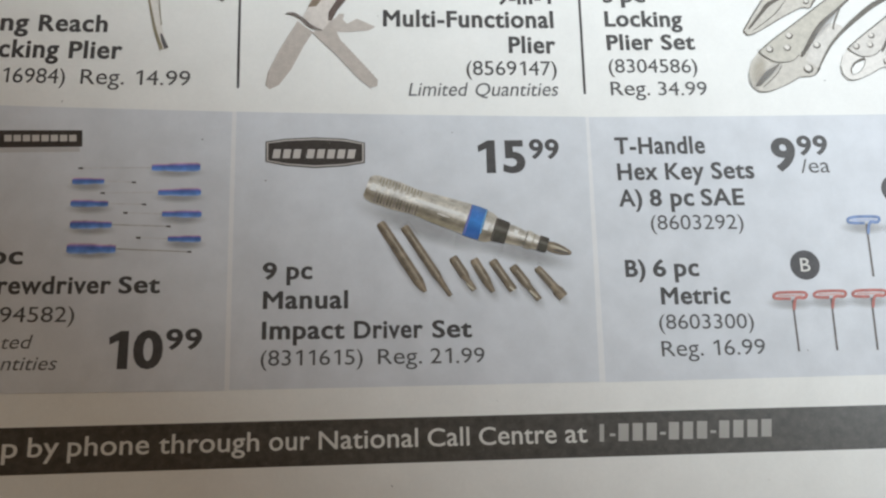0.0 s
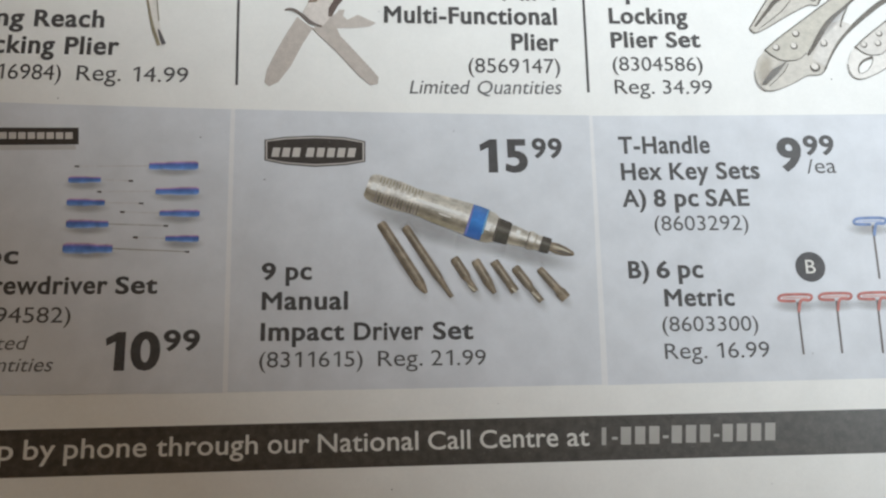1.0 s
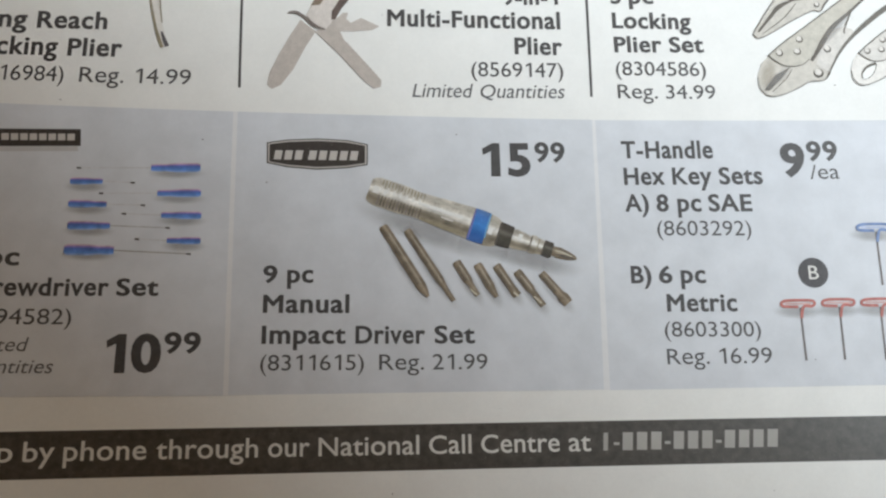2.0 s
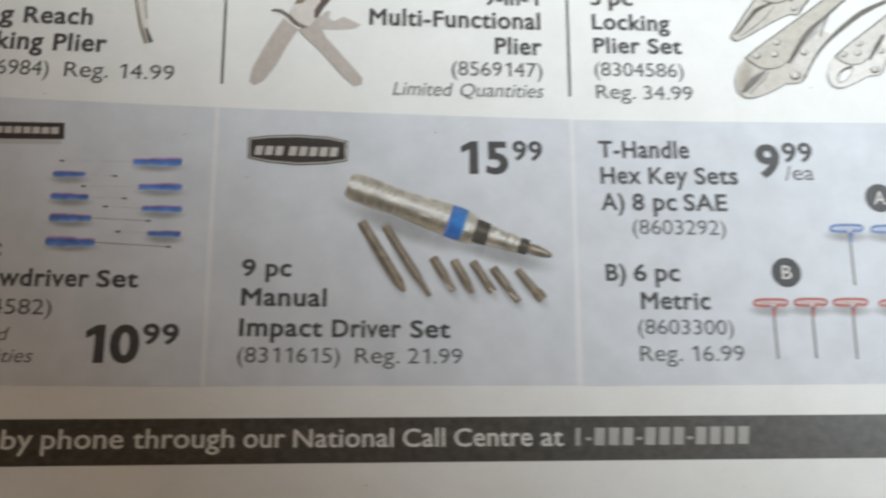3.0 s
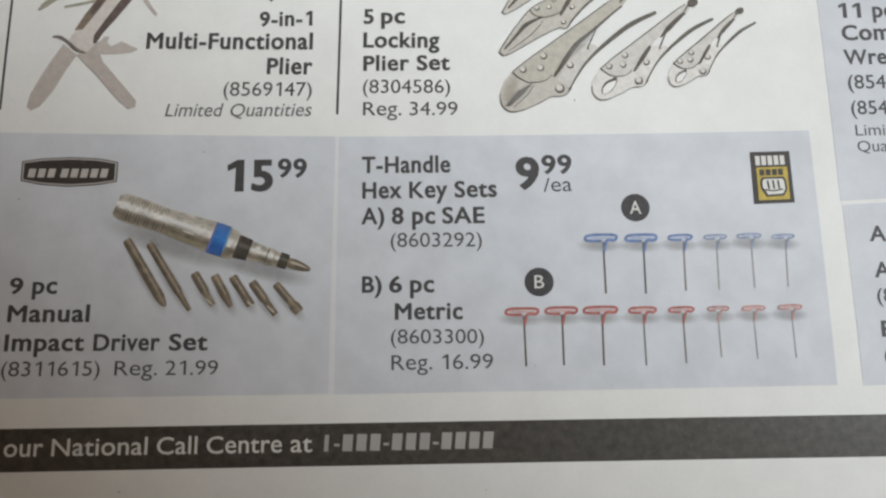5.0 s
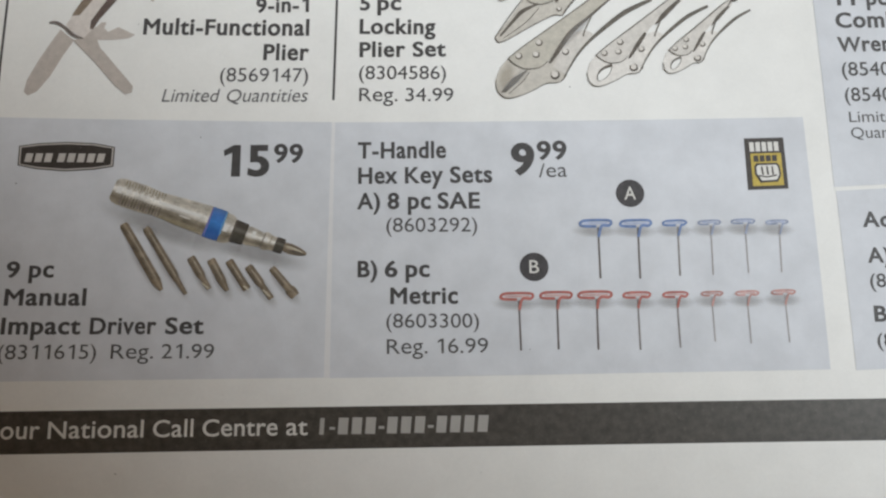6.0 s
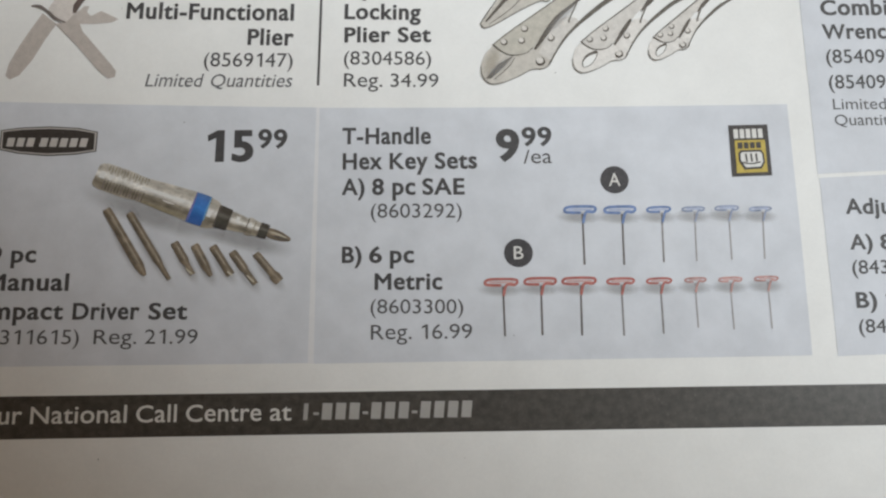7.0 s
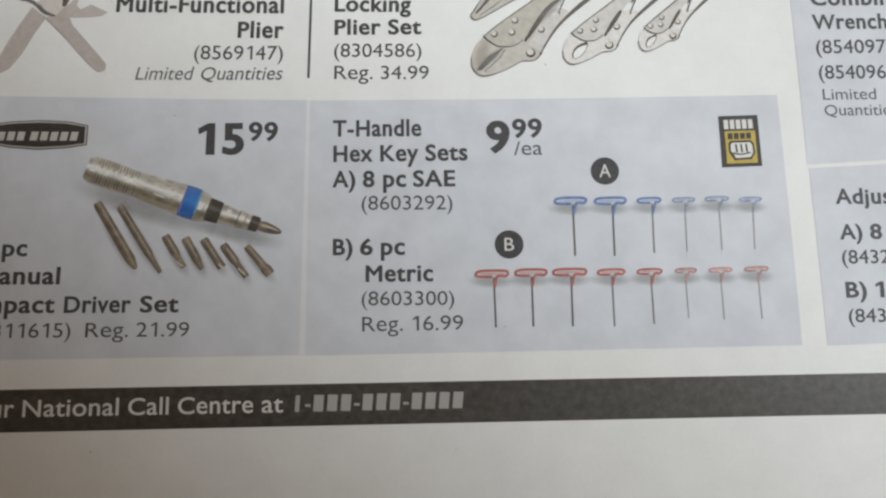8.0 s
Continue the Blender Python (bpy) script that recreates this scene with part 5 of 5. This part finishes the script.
stroke("hex_key_handle", [(40.09, -9.85), (37.99, -9.75), (37.57, -9.40), (38.03, -8.99), (39.26, -8.88), (42.16, -8.95), (42.67, -9.35), (42.20, -9.80), (40.88, -9.82), (40.35, -11.53)], (0.42,), red_handle_ink, hex_key_ad, 3)
stroke("handle_core", [(38.19, -9.33), (40.07, -9.38), (42.13, -9.43)], (0.31,), red_core, hex_key_ad, 2)
soft_shade("printed_shadow", (43.82, -10.62), (48.90, -10.84), 1.23, shade_faint, hex_key_ad, 1)
stroke("hex_key_shaft", [(46.66, -10.13), (46.65, -12.49), (46.62, -17.94)], (0.24, 0.25, 0.28,), steel_grey, hex_key_ad, 2)
stroke("hex_key_handle", [(46.41, -9.94), (44.92, -9.88), (44.50, -9.58), (44.96, -9.22), (46.20, -9.12), (48.13, -9.17), (48.64, -9.50), (48.17, -9.92), (47.20, -9.94), (46.66, -11.62)], (0.37,), red_handle_ink, hex_key_ad, 3)
stroke("handle_core", [(45.12, -9.50), (46.52, -9.54), (48.10, -9.58)], (0.27,), red_core, hex_key_ad, 2)
soft_shade("printed_shadow", (49.97, -10.69), (54.69, -10.90), 1.23, shade_faint, hex_key_ad, 1)
stroke("hex_key_shaft", [(52.73, -10.16), (52.72, -12.45), (52.72, -17.75)], (0.24, 0.25, 0.28,), steel_grey, hex_key_ad, 2)
stroke("hex_key_handle", [(52.47, -9.98), (51.07, -9.93), (50.65, -9.65), (51.11, -9.31), (52.35, -9.23), (53.93, -9.27), (54.44, -9.57), (53.97, -9.96), (53.26, -9.99), (52.71, -11.66)], (0.34,), red_handle_ink, hex_key_ad, 3)
stroke("handle_core", [(51.27, -9.57), (52.50, -9.60), (53.91, -9.64)], (0.25,), red_core, hex_key_ad, 2)
soft_shade("printed_shadow", (55.85, -10.67), (60.05, -10.87), 1.23, shade_faint, hex_key_ad, 1)
stroke("hex_key_shaft", [(58.10, -10.05), (58.09, -12.13), (58.10, -16.94)], (0.18, 0.19, 0.21,), steel_mid, hex_key_ad, 2)
stroke("hex_key_handle", [(57.85, -9.87), (56.97, -9.87), (56.55, -9.62), (57.01, -9.34), (58.24, -9.28), (59.30, -9.31), (59.81, -9.53), (59.34, -9.89), (58.63, -9.91), (58.07, -11.55)], (0.29,), red_handle_faint, hex_key_ad, 3)
stroke("handle_core", [(57.17, -9.55), (58.13, -9.58), (59.27, -9.61)], (0.21,), red_core, hex_key_ad, 2)
soft_shade("printed_shadow", (61.12, -10.72), (65.58, -10.93), 1.23, shade_faint, hex_key_ad, 1)
stroke("hex_key_shaft", [(63.54, -10.11), (63.54, -12.30), (63.55, -17.35)], (0.18, 0.19, 0.21,), steel_mid, hex_key_ad, 2)
stroke("hex_key_handle", [(63.29, -9.93), (62.24, -9.92), (61.82, -9.68), (62.28, -9.40), (63.52, -9.33), (64.83, -9.37), (65.34, -9.60), (64.87, -9.95), (64.08, -9.97), (63.50, -11.61)], (0.29,), red_handle_faint, hex_key_ad, 3)
stroke("handle_core", [(62.44, -9.60), (63.53, -9.63), (64.81, -9.67)], (0.21,), red_core, hex_key_ad, 2)
soft_shade("printed_shadow", (66.65, -10.69), (71.19, -10.91), 1.23, shade_faint, hex_key_ad, 1)
stroke("hex_key_shaft", [(69.34, -10.10), (69.35, -12.28), (69.39, -17.34)], (0.18, 0.19, 0.21,), steel_mid, hex_key_ad, 2)
stroke("hex_key_handle", [(69.09, -9.91), (67.77, -9.90), (67.36, -9.65), (67.82, -9.37), (69.05, -9.31), (70.46, -9.35), (70.96, -9.57), (70.49, -9.93), (69.87, -9.96), (69.29, -11.60)], (0.29,), red_handle_faint, hex_key_ad, 3)
stroke("handle_core", [(67.98, -9.58), (69.12, -9.61), (70.43, -9.65)], (0.21,), red_core, hex_key_ad, 2)

# wrench advertisements
lettering("product_name", [("11", 0.000, 0.407), ("pc", 0.616, 1.000)], (82.32, 37.94), (91.10, 37.64), 2.60, BOLD, text_ink, wrench_ad)
lettering("product_name", [("Combin", 0, 1)], (82.29, 33.92), (95.18, 33.47), 2.66, BOLD, text_ink, wrench_ad)
lettering("product_name", [("Wrench", 0, 1)], (82.09, 29.71), (94.19, 29.32), 2.52, BOLD, text_ink, wrench_ad)
lettering("item_number", [("(854097", 0, 1)], (82.24, 25.46), (93.47, 25.11), 2.34, MEDIUM, text_ink, wrench_ad)
lettering("item_number", [("(854096", 0, 1)], (82.20, 21.07), (92.92, 20.76), 2.30, MEDIUM, text_ink, wrench_ad)
lettering("limited_note", [("Limited", 0, 1)], (82.44, 17.50), (90.88, 17.29), 1.78, LIGHT, text_grey, wrench_ad)
lettering("limited_note", [("Quantities", 0, 1)], (82.41, 14.83), (93.85, 14.51), 1.77, LIGHT, text_grey, wrench_ad)
lettering("product_name", [("Adjus", 0, 1)], (82.52, 0.32), (91.22, 0.05), 2.40, BOLD, text_ink, adjustable_ad)
lettering("product_name", [("A)", 0.000, 0.534), ("8", 0.720, 1.000)], (82.62, -5.37), (89.18, -5.48), 2.36, BOLD, text_ink, adjustable_ad)
lettering("item_number", [("(8432", 0, 1)], (82.57, -9.20), (89.97, -9.33), 2.11, MEDIUM, text_ink, adjustable_ad)
lettering("product_name", [("B)", 0.000, 0.544), ("1", 0.780, 1.000)], (82.63, -14.48), (88.52, -14.57), 2.40, BOLD, text_ink, adjustable_ad)
lettering("item_number", [("(843", 0, 1)], (82.66, -18.31), (88.36, -18.39), 2.06, MEDIUM, text_ink, adjustable_ad)

# stray ink specks
specks([(-79.03, 22.29), (-58.59, 16.28), (-16.43, -23.32), (-31.52, -34.37), (-21.32, 17.16), (-49.23, 9.74), (-31.57, -34.33), (21.72, -35.54), (29.70, -17.51), (38.14, 24.91), (-32.28, 37.06)])
